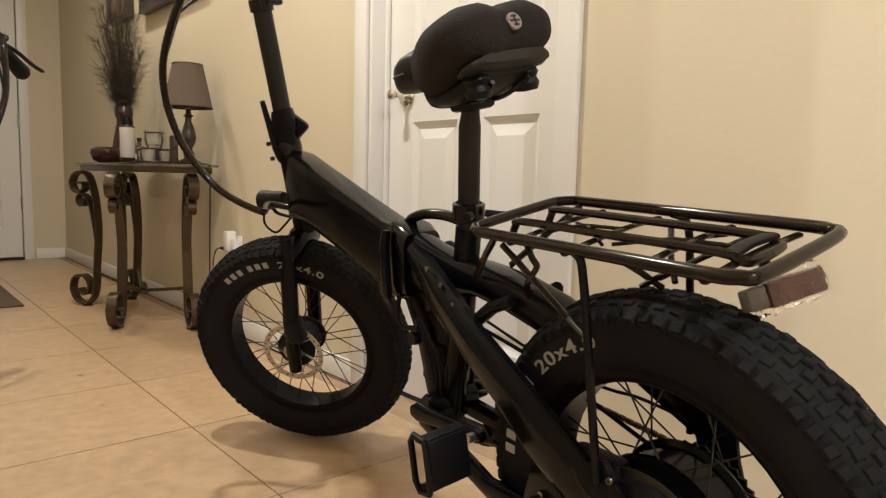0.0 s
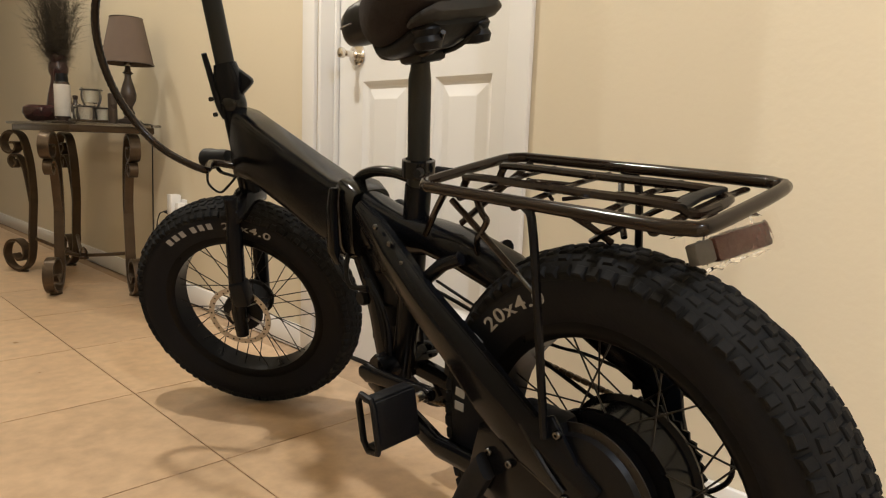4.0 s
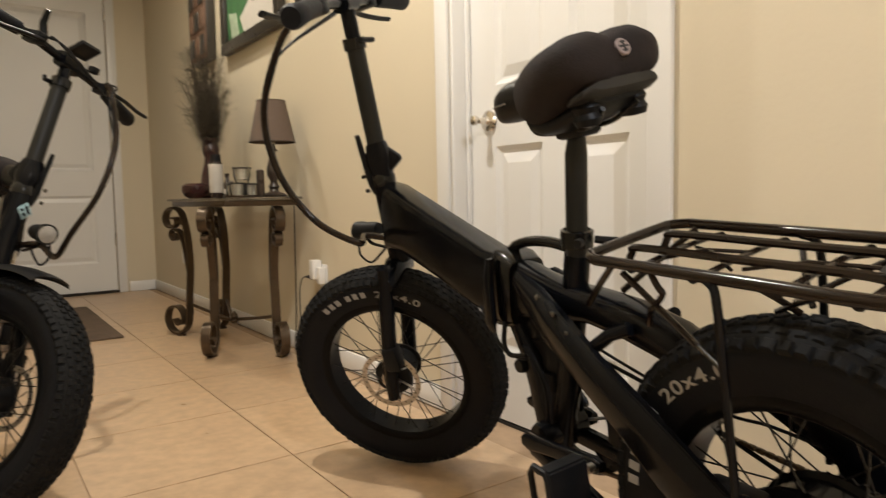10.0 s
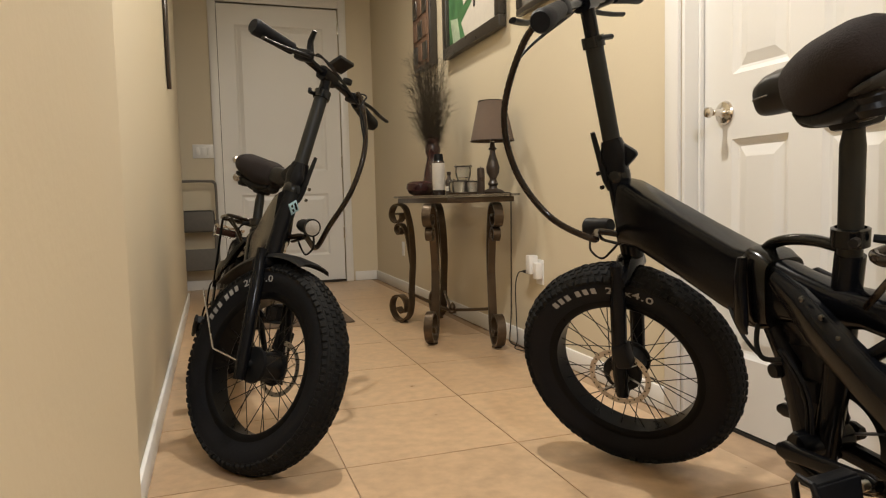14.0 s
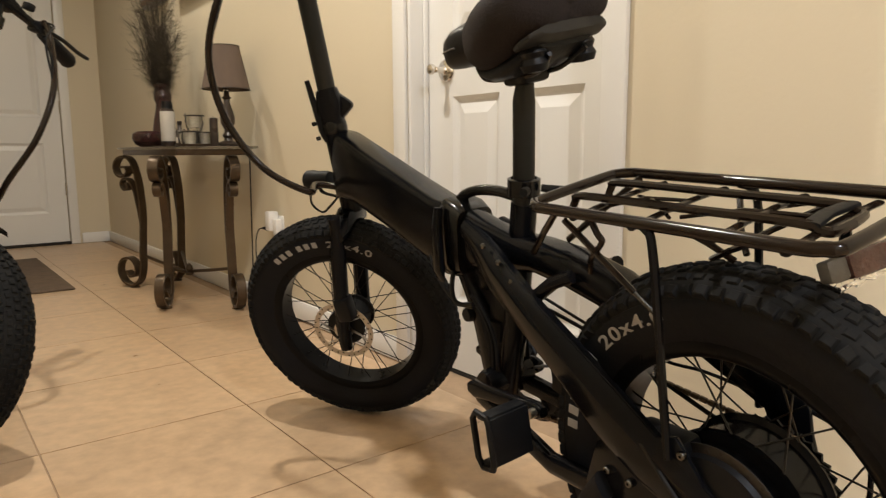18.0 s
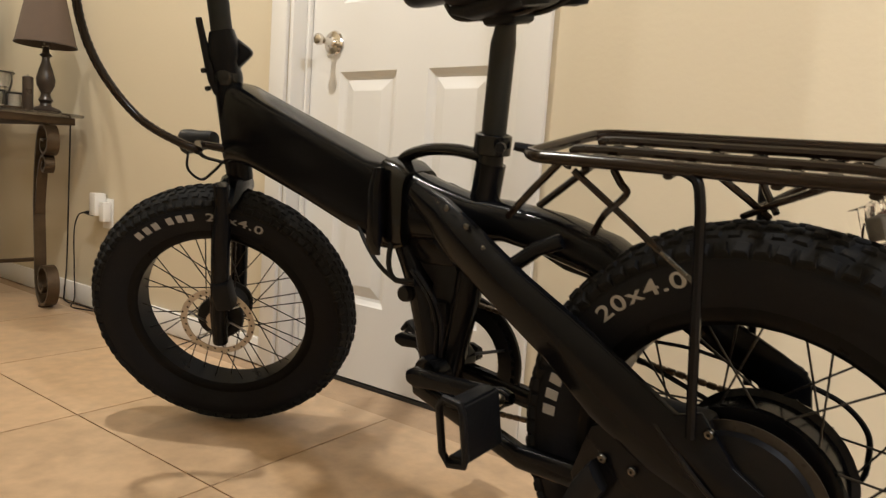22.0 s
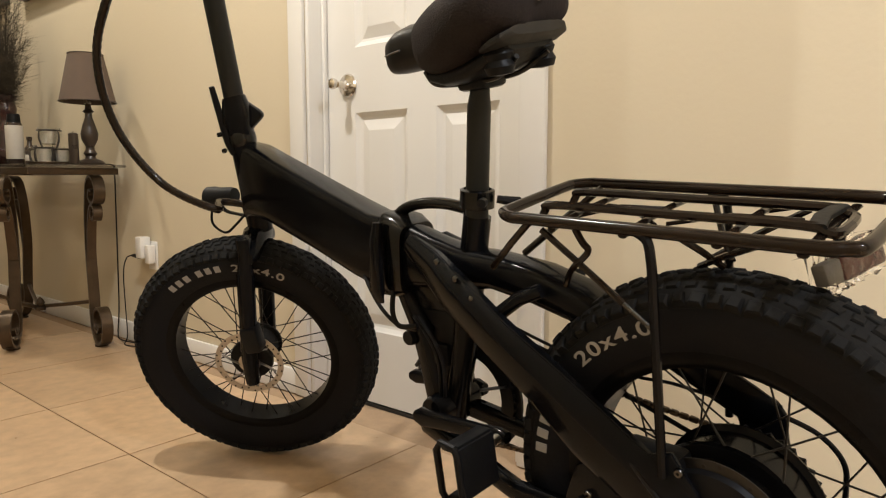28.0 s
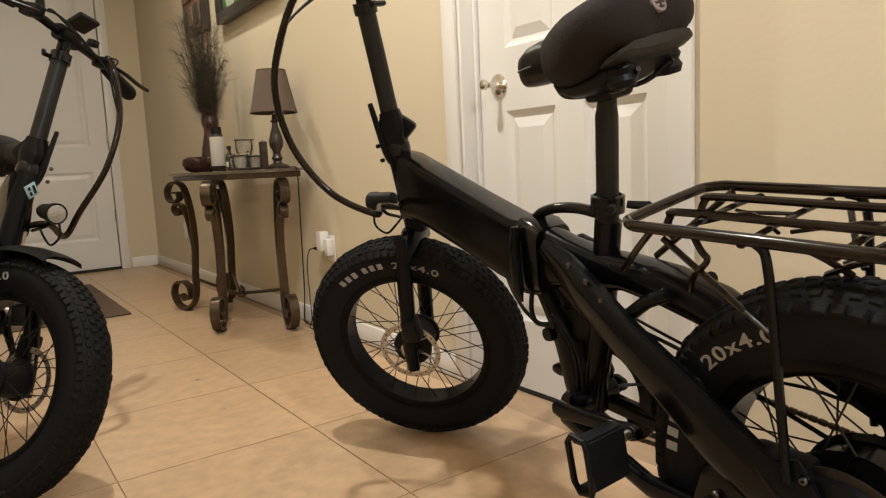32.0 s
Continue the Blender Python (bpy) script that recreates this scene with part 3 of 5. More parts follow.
def bicycle(label, m, steer, guards, size_angle, fork_tilt=0.0, reach=0.385, drop=0.0):
    bike = thing("folding_bicycle", label, "bicycle", m, group="folding bicycles")
    X = Vector((1, 0, 0))
    # front beam, from the head tube to the folding hinge
    def sec(y, z, hw, hh, slope):
        return ((0, y, z), (1, 0, 0), (0, -math.sin(slope), math.cos(slope)), hw, hh)
    part("front_beam", loft([sec(1.018, 0.700, 0.028, 0.082, 0.05), sec(0.978, 0.698, 0.033, 0.076, 0.25), sec(0.90, 0.678, 0.036, 0.067, 0.40), sec(0.74, 0.626, 0.036, 0.063, 0.42), sec(0.62, 0.586, 0.036, 0.063, 0.40), sec(0.555, 0.574, 0.036, 0.066, 0.30)], 32, 6.5), BLACK, bike, "satin black aluminium beam")
    hinge = part("folding_hinge", loft([sec(0.566, 0.575, 0.039, 0.070, 0.1), sec(0.560, 0.575, 0.042, 0.074, 0.1), sec(0.530, 0.572, 0.044, 0.070, 0.1), sec(0.508, 0.568, 0.041, 0.060, 0.1)], 24, 5), GLOSS, bike, "black folding hinge plates")
    part("hinge_lever", loft([((-0.052, 0.556, 0.50), (0, 1, 0), (0, 0, 1), 0.012, 0.004), ((-0.056, 0.554, 0.52), (0, 1, 0), (1, 0, 0), 0.015, 0.008), ((-0.054, 0.549, 0.60), (0, 1, 0), (1, 0, 0), 0.013, 0.007), ((-0.050, 0.543, 0.635), (0, 1, 0), (1, 0, 0), 0.010, 0.006)], 12, 3), BLACK, hinge, "black hinge lever")
    part("rear_beam", loft([sec(0.535, 0.572, 0.034, 0.062, 0.3), sec(0.47, 0.566, 0.031, 0.048, 0.34), sec(0.40, 0.562, 0.030, 0.036, 0.22), sec(0.33, 0.565, 0.031, 0.028, 0.10), sec(0.25, 0.553, 0.034, 0.029, 0.20), sec(0.18, 0.534, 0.036, 0.027, 0.30), sec(0.128, 0.512, 0.036, 0.018, 0.45)], 24, 3.0), BLACK, bike, "black arched rear beam")
    part("seat_tube", tube([(0, 0.452, 0.30), (0, 0.412, 0.44), (0, 0.3665, 0.645)], 0.0215, 20), BLACK, bike)
    part("frame_gusset", prism([(0.535, 0.545), (0.40, 0.545), (0.405, 0.505), (0.425, 0.490), (0.480, 0.485), (0.525, 0.500)], -0.019, 0.019, 0.004), BLACK, bike, "black frame gusset")
    part("lower_tube", loft([sec(0.535, 0.53, 0.030, 0.040, -0.9), sec(0.495, 0.44, 0.026, 0.030, -1.35), sec(0.484, 0.39, 0.026, 0.028, -1.42), sec(0.462, 0.30, 0.03, 0.03, -1.45)], 16, 3), BLACK, bike)
    part("frame_plate", prism([(0.505, 0.492), (0.425, 0.492), (0.402, 0.445), (0.410, 0.385), (0.437, 0.330), (0.470, 0.330), (0.486, 0.40), (0.470, 0.455)], -0.013, 0.013, 0.004), PLASTIC, bike, "black plate between the frame tubes")
    part("tube_bracket", box(-0.022, 0.435, 0.395, 0.012, 0.470, 0.432, 0.004), PLASTIC, bike, "black cable bracket")
    part("tube_knob", lathe([(0, -0.034), (0.012, -0.034), (0.014, -0.028), (0.014, -0.012), (0.010, -0.008), (0, -0.008)], 16, "x", (0, 0.515, 0.435)), PLASTIC, bike, "black round lock knob")
    for dy in (0.0, 0.010):
        part("down_cable", tube(curve([(-0.028, 0.500 - dy, 0.475), (-0.032, 0.462 - dy, 0.440), (-0.030, 0.448 - dy, 0.400), (-0.028, 0.452 - dy, 0.345)], 5), 0.0034, 6), PLASTIC, bike, "black cable")
    clamp = part("seat_clamp", lathe([(0.0215, -0.015), (0.0265, -0.013), (0.0265, 0.013), (0.0215, 0.015), (0.018, 0.0)], 24, "z", closed=True), GLOSS, bike, "black seat post clamp")
    clamp.matrix_basis = pose(0, 0.364, 0.672, 8)
    part("clamp_lever", tube([(0.01, -0.03, 0.002), (0.022, -0.045, 0.0), (0.034, -0.052, -0.002), (0.045, -0.045, -0.004)], [0.006, 0.007, 0.008, 0.005], 8), PLASTIC, clamp, "quick-release lever")
    part("clamp_nut", tube([(-0.02, -0.03, 0.002), (-0.032, -0.036, 0.002)], 0.007, 8), PLASTIC, clamp)
    part("seat_post", tube([(0, 0.368, 0.640), (0, 0.349, 0.790 - drop), (0, 0.347, 0.806 - drop), (0, 0.344, 0.822 - drop), (0, 0.340, 0.845 - drop)], [0.0175, 0.0175, 0.0175, 0.0150, 0.013], 20), POST, bike, "dark grey seat post")
    # saddle: a wide pad with two rear lobes, sitting a little askew on its post
    SM = pose(0, 0.33, 0.86 - drop, 0, 0, 22 if guards else 0) @ pose(0, 0, 0, 0, -6, 0) @ pose(0, -0.33, -0.86)
    SAD = [(0.2200, 0.030, 0.922, 0.944, 0.0), (0.2240, 0.058, 0.908, 0.957, 0.004), (0.234, 0.080, 0.897, 0.970, 0.010), (0.252, 0.092, 0.889, 0.978, 0.013), (0.280, 0.097, 0.879, 0.979, 0.011), (0.312, 0.094, 0.867, 0.974, 0.008), (0.350, 0.082, 0.858, 0.968, 0.005), (0.386, 0.064, 0.855, 0.959, 0.003), (0.412, 0.050, 0.857, 0.950, 0.001), (0.427, 0.042, 0.863, 0.943, 0.0), (0.433, 0.035, 0.874, 0.936, 0.0)]
    loops = []
    for y, hw, z0, z1, cleft in SAD:
        ring = []
        for k in range(40):
            a = math.tau * k / 40
            ca, sa = math.cos(a), math.sin(a)
            x = hw * math.copysign(abs(ca) ** 0.80, ca)
            z = (z0 + z1) / 2 + (z1 - z0) / 2 * math.copysign(abs(sa) ** 0.80, sa)
            g = math.exp(-(x / 0.024) ** 2)
            ring.append((x, y + g * max(0.0, 0.250 - y) * 0.45, z - (cleft * g if sa > 0 else 0)))
        loops.append(ring)
    pad = rings(bmesh.new(), loops)
    bmesh.ops.recalc_face_normals(pad, faces=pad.faces[:])
    saddle = part("saddle", pad, FOAM, bike, "padded black saddle with two rear lobes")
    saddle.matrix_basis = SM
    part("saddle_nose", loft([((0, y, z), (1, 0, 0), (0, 0, 1), w, h) for y, z, w, h in ((0.420, 0.904, 0.037, 0.035), (0.455, 0.903, 0.035, 0.035), (0.485, 0.900, 0.032, 0.033), (0.505, 0.896, 0.027, 0.028), (0.516, 0.892, 0.017, 0.019), (0.520, 0.890, 0.007, 0.008))], 24, 2.6), NOSE, saddle, "smooth black saddle nose")
    part("nose_stripe", tube([(-0.0355, 0.462, 0.9025), (-0.0335, 0.484, 0.9005), (-0.0300, 0.502, 0.8980)], 0.0016, 6), GREYD, saddle, "thin grey stripe")
    part("saddle_band", loft([((0, y, z), (1, 0, 0), (0, 0, 1), w, h) for y, z, w, h in ((0.230, 0.900, 0.060, 0.007), (0.238, 0.894, 0.074, 0.009), (0.256, 0.887, 0.080, 0.009), (0.278, 0.882, 0.070, 0.007))], 28, 3), STRIPE, saddle, "dark grey saddle edge band")
    part("saddle_base", loft([((0, y, z), (1, 0, 0), (0, 0, 1), w, h) for y, z, w, h in ((0.246, 0.886, 0.050, 0.010), (0.260, 0.876, 0.062, 0.014), (0.290, 0.866, 0.062, 0.016), (0.33, 0.857, 0.054, 0.016), (0.38, 0.852, 0.040, 0.013), (0.418, 0.857, 0.028, 0.009))], 24, 3), PLASTIC, saddle, "black plastic saddle shell")
    badge = part("saddle_badge", lathe([(0, 0.004), (0.0125, 0.004), (0.0125, -0.003), (0.011, -0.0042), (0, -0.0042)], 20, "y"), BADGE, saddle, "pale round badge")
    badge.matrix_basis = pose(0.004, 0.2305, 0.9435, -20)
    for dx, dz, wx, wz in ((0, 0, 0.0085, 0.0016), (0, 0, 0.0016, 0.0085), (0, 0.0062, 0.0050, 0.0012), (0, -0.0062, 0.0050, 0.0012)):
        part("badge_mark", box(dx - wx, -0.0048, dz - wz, dx + wx, -0.0040, dz + wz), STRIPE, badge, smooth=False)
    for s in (-1, 1):
        part("saddle_rail", tube(curve([(s * 0.018, 0.432, 0.866), (s * 0.020, 0.412, 0.846), (s * 0.022, 0.36, 0.842), (s * 0.022, 0.29, 0.845), (s * 0.035, 0.245, 0.868)], 5), 0.0038, 8), SPOKE, saddle, "dark saddle rail")
        part("saddle_spring", lathe([(0.0, -0.020), (0.017, -0.018), (0.021, -0.008), (0.017, 0.0), (0.021, 0.008), (0.017, 0.016), (0.0, 0.018)], 16, "z", (s * 0.046, 0.266, 0.866)), PLASTIC, saddle, "rubber saddle spring")
    part("saddle_clamp", box(-0.026, 0.312, 0.830, 0.026, 0.368, 0.858, 0.008), PLASTIC, saddle)
    # carrying handle between hinge and post
    part("carry_handle", tube(curve([(0.0, 0.555, 0.632), (0.0, 0.530, 0.650), (0.0, 0.485, 0.661), (0.0, 0.430, 0.662), (0.0, 0.378, 0.654)], 6), 0.0095, 10), GLOSS, bike, "black carrying handle")
    # rear triangle
    for s in (-1, 1):
        loops = []
        near_line = ((0.482, 0.604, 0.040, 0.010, 0.016), (0.42, 0.574, 0.052, 0.014, 0.027), (0.37, 0.542, 0.062, 0.017, 0.032), (0.275, 0.486, 0.074, 0.018, 0.031), (0.20, 0.443, 0.080, 0.018, 0.034), (0.13, 0.394, 0.084, 0.015, 0.041), (0.06, 0.352, 0.086, 0.012, 0.039), (-0.035, 0.305, 0.086, 0.007, 0.028))
        far_line = ((0.482, 0.604, 0.040, 0.010, 0.005), (0.42, 0.574, 0.052, 0.014, 0.008), (0.37, 0.545, 0.062, 0.017, 0.010), (0.275, 0.499, 0.074, 0.018, 0.011), (0.20, 0.488, 0.080, 0.018, 0.016), (0.13, 0.468, 0.084, 0.015, 0.022), (0.06, 0.433, 0.086, 0.012, 0.026), (0.0, 0.402, 0.086, 0.009, 0.026), (-0.032, 0.388, 0.086, 0.006, 0.022))
        for y, z, x, w, h in near_line if s < 0 else far_line:
            ring = []
            for u, v in ((-0.5, 1.0), (0.25, 1.0), (0.62, 0.82), (1.0, 0.34), (1.0, 0.22), (0.80, -0.72), (0.45, -1.0), (-0.5, -1.0), (-0.9, -0.6), (-0.9, 0.6)):
                ring.append((s * (x + u * w), y - v * h * 0.5, z + v * h * 0.87))
            loops.append(ring)
        stay = rings(bmesh.new(), loops)
        bmesh.ops.recalc_face_normals(stay, faces=stay.faces[:])
        bmesh.ops.bevel(stay, geom=[e for e in stay.edges if not e.is_boundary and e.calc_face_angle(0) > 0.5], offset=0.0016, segments=2, affect="EDGES")
        part("swing_stay", stay, BLACK, bike, "black ridged rear swing stay")
        part("chain_stay", loft([((s * 0.045, 0.475, 0.300), (1, 0, 0), (0, 0, 1), 0.013, 0.018), ((s * 0.075, 0.26, 0.262), (1, 0, 0), (0, 0, 1), 0.012, 0.016), ((s * 0.080, 0.10, 0.270), (1, 0, 0), (0, 0, 1), 0.010, 0.018), ((s * 0.080, 0.0, 0.295), (1, 0, 0), (0, 0, 1), 0.008, 0.02)], 14, 3), BLACK, bike)
        near_edge = [(0.02, 0.40), (0.10, 0.372), (0.150, 0.345), (0.175, 0.275), (0.150, 0.235), (0.110, 0.238), (0.07, 0.255), (-0.03, 0.265), (-0.035, 0.31), (-0.01, 0.36)]
        far_edge = [(0.02, 0.40), (-0.022, 0.417), (-0.0355, 0.4125), (-0.0465, 0.397), (-0.050, 0.362), (-0.056, 0.335), (-0.050, 0.290), (-0.020, 0.265), (0.030, 0.280), (0.028, 0.330), (0.010, 0.370)]
        plate = part("dropout", prism(near_edge if s < 0 else far_edge, s * 0.086 - 0.004, s * 0.086 + 0.004, 0.002), BLACK, bike, "black dropout plate")
        for y, z in ((0.130, 0.312), (0.092, 0.309), (0.145, 0.268), (0.0, 0.30), (0.009, 0.382)) if s < 0 else ((0.0, 0.30), (-0.010, 0.385)):
            part("bolt", lathe([(0, 0), (0.006, 0), (0.006, -s * -0.004), (0.0045, s * 0.006), (0.002, s * 0.006), (0.002, s * 0.003), (0, s * 0.003)], 12, "x", (s * 0.0905, y, z)), BOLT, plate, "bright bolt head")
        part("bridge_stay", tube([(s * 0.058, 0.298, 0.510), (s * 0.056, 0.250, 0.545), (s * 0.047, 0.220, 0.557)], 0.0105, 10), BLACK, bike)
    for y, z in ((0.321, 0.540), (0.385, 0.588), (0.350, 0.566)):
        part("bolt", lathe([(0, 0), (0.0046, 0), (0.0046, -0.004), (0.002, -0.006), (0, -0.006)], 12, "x", (-0.074, y, z)), BOLT, bike, "dark bolt head")
    stand = part("kickstand", loft([((-0.098, 0.132, 0.292), (1, 0, 0), (0, 0.5, 0.8), 0.012, 0.020), ((-0.103, 0.150, 0.262), (1, 0, 0), (0, 0.5, 0.8), 0.014, 0.022), ((-0.128, 0.186, 0.180), (1, 0, 0), (0, 0.5, 0.8), 0.010, 0.015), ((-0.162, 0.240, 0.062), (1, 0, 0), (0, 0.5, 0.8), 0.009, 0.013)], 12, 3), PLASTIC, bike, "black kickstand")
    part("kickstand_foot", loft([((-0.162, 0.240, 0.062), (1, 0, 0), (0, 0.6, 0.8), 0.012, 0.015), ((-0.176, 0.262, 0.034), (1, 0, 0), (0, 0.6, 0.8), 0.013, 0.014)], 12, 3), RUBBER, stand)
    wheel(bike, "rear_wheel", pose(-0.010, -0.018, 0.3015), True, size_angle)
    part("caliper", box(-0.085, 0.012, 0.345, -0.045, 0.095, 0.392, 0.010), PLASTIC, bike, "black brake caliper")
    part("motor_cover", lathe([(0.0, -0.090), (0.022, -0.090), (0.026, -0.083), (0.060, -0.081), (0.078, -0.077), (0.081, -0.070), (0.078, -0.066), (0.0, -0.066)], 40, "x", (0, -0.018, 0.3015)), PLASTIC, bike, "black motor cover over the brake disc")
    part("motor_cable", tube(curve([(-0.09, -0.01, 0.30), (-0.098, -0.075, 0.29), (-0.096, -0.10, 0.235), (-0.092, -0.06, 0.19), (-0.09, 0.02, 0.205), (-0.088, 0.12, 0.235)], 6), 0.004, 8), PLASTIC, bike)
    part("derailleur_hoop", tube(curve([(0.095, -0.030, 0.392), (0.100, -0.077, 0.375), (0.102, -0.105, 0.347), (0.102, -0.110, 0.315), (0.100, -0.103, 0.281), (0.095, -0.062, 0.250), (0.09, -0.02, 0.262)], 5), 0.0035, 8), BLACK, bike, "black wire hoop")
    part("shift_cable", tube(curve([(0.052, 0.42, 0.455), (0.060, 0.30, 0.425), (0.055, 0.157, 0.386), (0.058, 0.060, 0.352), (0.075, 0.0, 0.325)], 5), 0.0034, 8), PLASTIC, bike)
    part("brake_hose", tube(curve([(0.052, 0.40, 0.470), (0.060, 0.26, 0.428), (0.060, 0.150, 0.4154), (0.070, 0.094, 0.412), (0.080, 0.03, 0.400)], 5), 0.0026, 8), PLASTIC, bike)
    # crank set
    BB = Vector((0, 0.455, 0.323))
    part("bottom_bracket", lathe([(0, -0.05), (0.022, -0.05), (0.025, -0.042), (0.025, 0.042), (0.022, 0.05), (0, 0.05)], 24, "x", BB), BLACK, bike)
    ring = lathe([(0.066, 0.050), (0.092, 0.050), (0.092, 0.054), (0.066, 0.054)], 60, "x", BB, closed=True)
    for k in range(5):
        a = math.tau * k / 5 + 0.3
        add(ring, tube([BB + Vector((0.0515, 0.02 * math.cos(a), 0.02 * math.sin(a))), BB + Vector((0.0515, 0.086 * math.cos(a), 0.086 * math.sin(a)))], 0.008, 8, flat=0.3))
    for k in range(44):
        a = math.tau * k / 44
        add(ring, box(0.0505, -0.0025, 0.090, 0.0525, 0.0025, 0.0965), Matrix.Translation(BB) @ Matrix.Rotation(a, 4, "X"))
    part("chain_ring", ring, PLASTIC, bike, "black chain ring")
    part("chain_guard", lathe([(0.084, 0.056), (0.104, 0.056), (0.104, 0.061), (0.084, 0.061)], 48, "x", BB, closed=True), PLASTIC, bike)
    for z0, z1 in ((0.094, 0.066), (-0.090, -0.030)):
        a, b = Vector((0.0515, BB.y, BB.z + z0)), Vector((0.060, 0.0, 0.30 + z1))
        n = 34
        links = bmesh.new()
        for k in range(n):
            c = a.lerp(b, (k + 0.5) / n)
            d = (b - a)
            rot = Matrix.Rotation(math.atan2(d.z, d.y), 4, "X")
            add(links, box(-0.004, -0.0068, -0.004, 0.004, 0.0068, 0.004, 0.002, 1), Matrix.Translation(c) @ rot)
        part("chain_run", links, IRON, bike, "oily steel chain")
    teeth = []
    for x in (0.046, 0.050):
        teeth.append([(x, (0.088 if k % 2 else 0.082) * math.cos(math.tau * k / 72) - 0.018, (0.088 if k % 2 else 0.082) * math.sin(math.tau * k / 72) + 0.3015) for k in range(72)])
    guard_disc = rings(bmesh.new(), teeth)
    bmesh.ops.recalc_face_normals(guard_disc, faces=guard_disc.faces[:])
    part("spoke_guard", guard_disc, PLASTIC, bike, "black toothed spoke guard")
    part("sprocket", lathe([(0.02, 0.052), (0.052, 0.054), (0.054, 0.058), (0.044, 0.060), (0.046, 0.066), (0.036, 0.069), (0.030, 0.074), (0.012, 0.074), (0.012, 0.052)], 36, "x", (0, -0.018, 0.3015), closed=True), SPOKE, bike, "dark steel rear sprockets")
    der = part("derailleur", tube([(0.080, -0.01, 0.27), (0.078, 0.02, 0.21), (0.072, 0.045, 0.17)], 0.009, 8, flat=0.6), PLASTIC, bike, "black derailleur")
    part("derailleur_guard", tube(curve([(0.088, 0.03, 0.30), (0.112, -0.03, 0.275), (0.114, -0.04, 0.215), (0.092, 0.02, 0.21)], 5), 0.0045, 8), BLACK, bike)
    for s, ang in ((-1, 175.5), (1, -4.5)):
        ca, sa = math.cos(radians(ang)), math.sin(radians(ang))
        crank = part("crank_arm", loft([((s * 0.070, BB.y + k * ca, BB.z + k * sa), (1, 0, 0), (0, -sa, ca), 0.008, h) for k, h in ((-0.014, 0.010), (0.0, 0.017), (0.03, 0.014), (0.13, 0.012), (0.165, 0.014), (0.178, 0.008))], 14, 3), BLACK, bike, "black crank arm")
        py, pz = BB.y + 0.165 * ca, BB.z + 0.165 * sa
        tilt = 86 if s < 0 else 40
        pm = Matrix.Translation((s * 0.134, py, pz - 0.012)) @ Matrix.Rotation(radians(tilt), 4, "X")

        def pedal_bit(name, bm, label=""):
            bmesh.ops.transform(bm, matrix=pm, verts=bm.verts[:])
            return part(name, bm, PLASTIC, crank, label)

        xo, xi = s * 0.042, -s * 0.034
        x0, x1 = min(xo, xi), max(xo, xi)
        pedal_bit("pedal", box(min(xi, s * 0.006), -0.030, -0.011, max(xi, s * 0.006), 0.030, 0.011, 0.003), "black folding pedal body")
        pedal_bit("pedal_plate", box(x0, -0.038, 0.010, x1, 0.036, 0.0165, 0.002), "black pedal tread plate")
        for y0, y1 in ((-0.040, -0.032), (0.032, 0.040)):
            pedal_bit("pedal_bar", box(x0, y0, -0.013, x1, y1, 0.013, 0.003))
        ringy = [(-0.040, 0.013), (-0.030, 0.0165), (0.030, 0.0165), (0.040, 0.013), (0.044, -0.012), (0.032, -0.022), (-0.030, -0.022), (-0.044, -0.012)]
        pedal_bit("pedal_cage", tube([(s * 0.042, y, z) for y, z in ringy], 0.0052, 8, True), "black pedal end cage")
        part("spindle", tube([(s * 0.066, py, pz), (s * 0.09, py, pz)], 0.008, 10), STEEL, crank)
    # luggage rack, a little out of level
    def rk(bm):
        for v in bm.verts:
            v.co.z += min(max((v.co.z - 0.45) / 0.2, 0), 1) * (0.007 + (v.co.y - 0.22) * 0.04 + v.co.x * 0.10)
        return bm

    Z = 0.667
    rack = part("luggage_rack", rk(tube(curve([(x, y, Z) for x, y in ((-0.096, 0.195), (-0.096, 0.222), (-0.084, 0.243), (-0.062, 0.250), (0.062, 0.250), (0.084, 0.243), (0.096, 0.222), (0.096, 0.195), (0.096, 0.0), (0.096, -0.122), (0.090, -0.149), (0.070, -0.164), (-0.070, -0.164), (-0.090, -0.149), (-0.096, -0.122), (-0.096, 0.0))], 4, True), 0.0075, 12, True)), BROWNTUBE, bike, "black tubular luggage rack")
    for s in (-1, 1):
        part("rack_rail", rk(tube(curve([(s * 0.036, 0.222, 0.645), (s * 0.036, 0.213, 0.662), (s * 0.036, 0.198, 0.669), (s * 0.036, 0.05, 0.669), (s * 0.036, -0.095, 0.669), (s * 0.036, -0.118, 0.664), (s * 0.030, -0.128, 0.662), (0, -0.131, 0.662)], 4), 0.0056, 8)), BROWNTUBE, rack)
        part("rack_leg", rk(tube(curve([(s * 0.094, 0.052, 0.664), (s * 0.100, 0.036, 0.657), (s * 0.102, 0.031, 0.635), (s * 0.101, 0.030, 0.60), (s * 0.098, 0.029, 0.48), (s * 0.095, 0.028, 0.372)], 5), 0.0055, 8)), BLACK, rack, "black rack strut")
        part("rack_brace", rk(tube([(s * 0.066, -0.075, 0.657), (s * 0.040, -0.025, 0.630), (s * 0.016, 0.015, 0.606)], 0.0055, 8, flat=0.7)), BROWNTUBE, rack)
        part("rack_brace", rk(tube([(s * 0.062, 0.030, 0.658), (s * 0.030, 0.008, 0.628), (s * 0.012, -0.010, 0.606)], 0.0040, 8)), BROWNTUBE, rack)
        part("rack_front_stay", rk(tube([(s * 0.082, 0.200, 0.664), (s * 0.060, 0.255, 0.620), (s * 0.036, 0.310, 0.575)], 0.005, 8)), BROWNTUBE, rack)
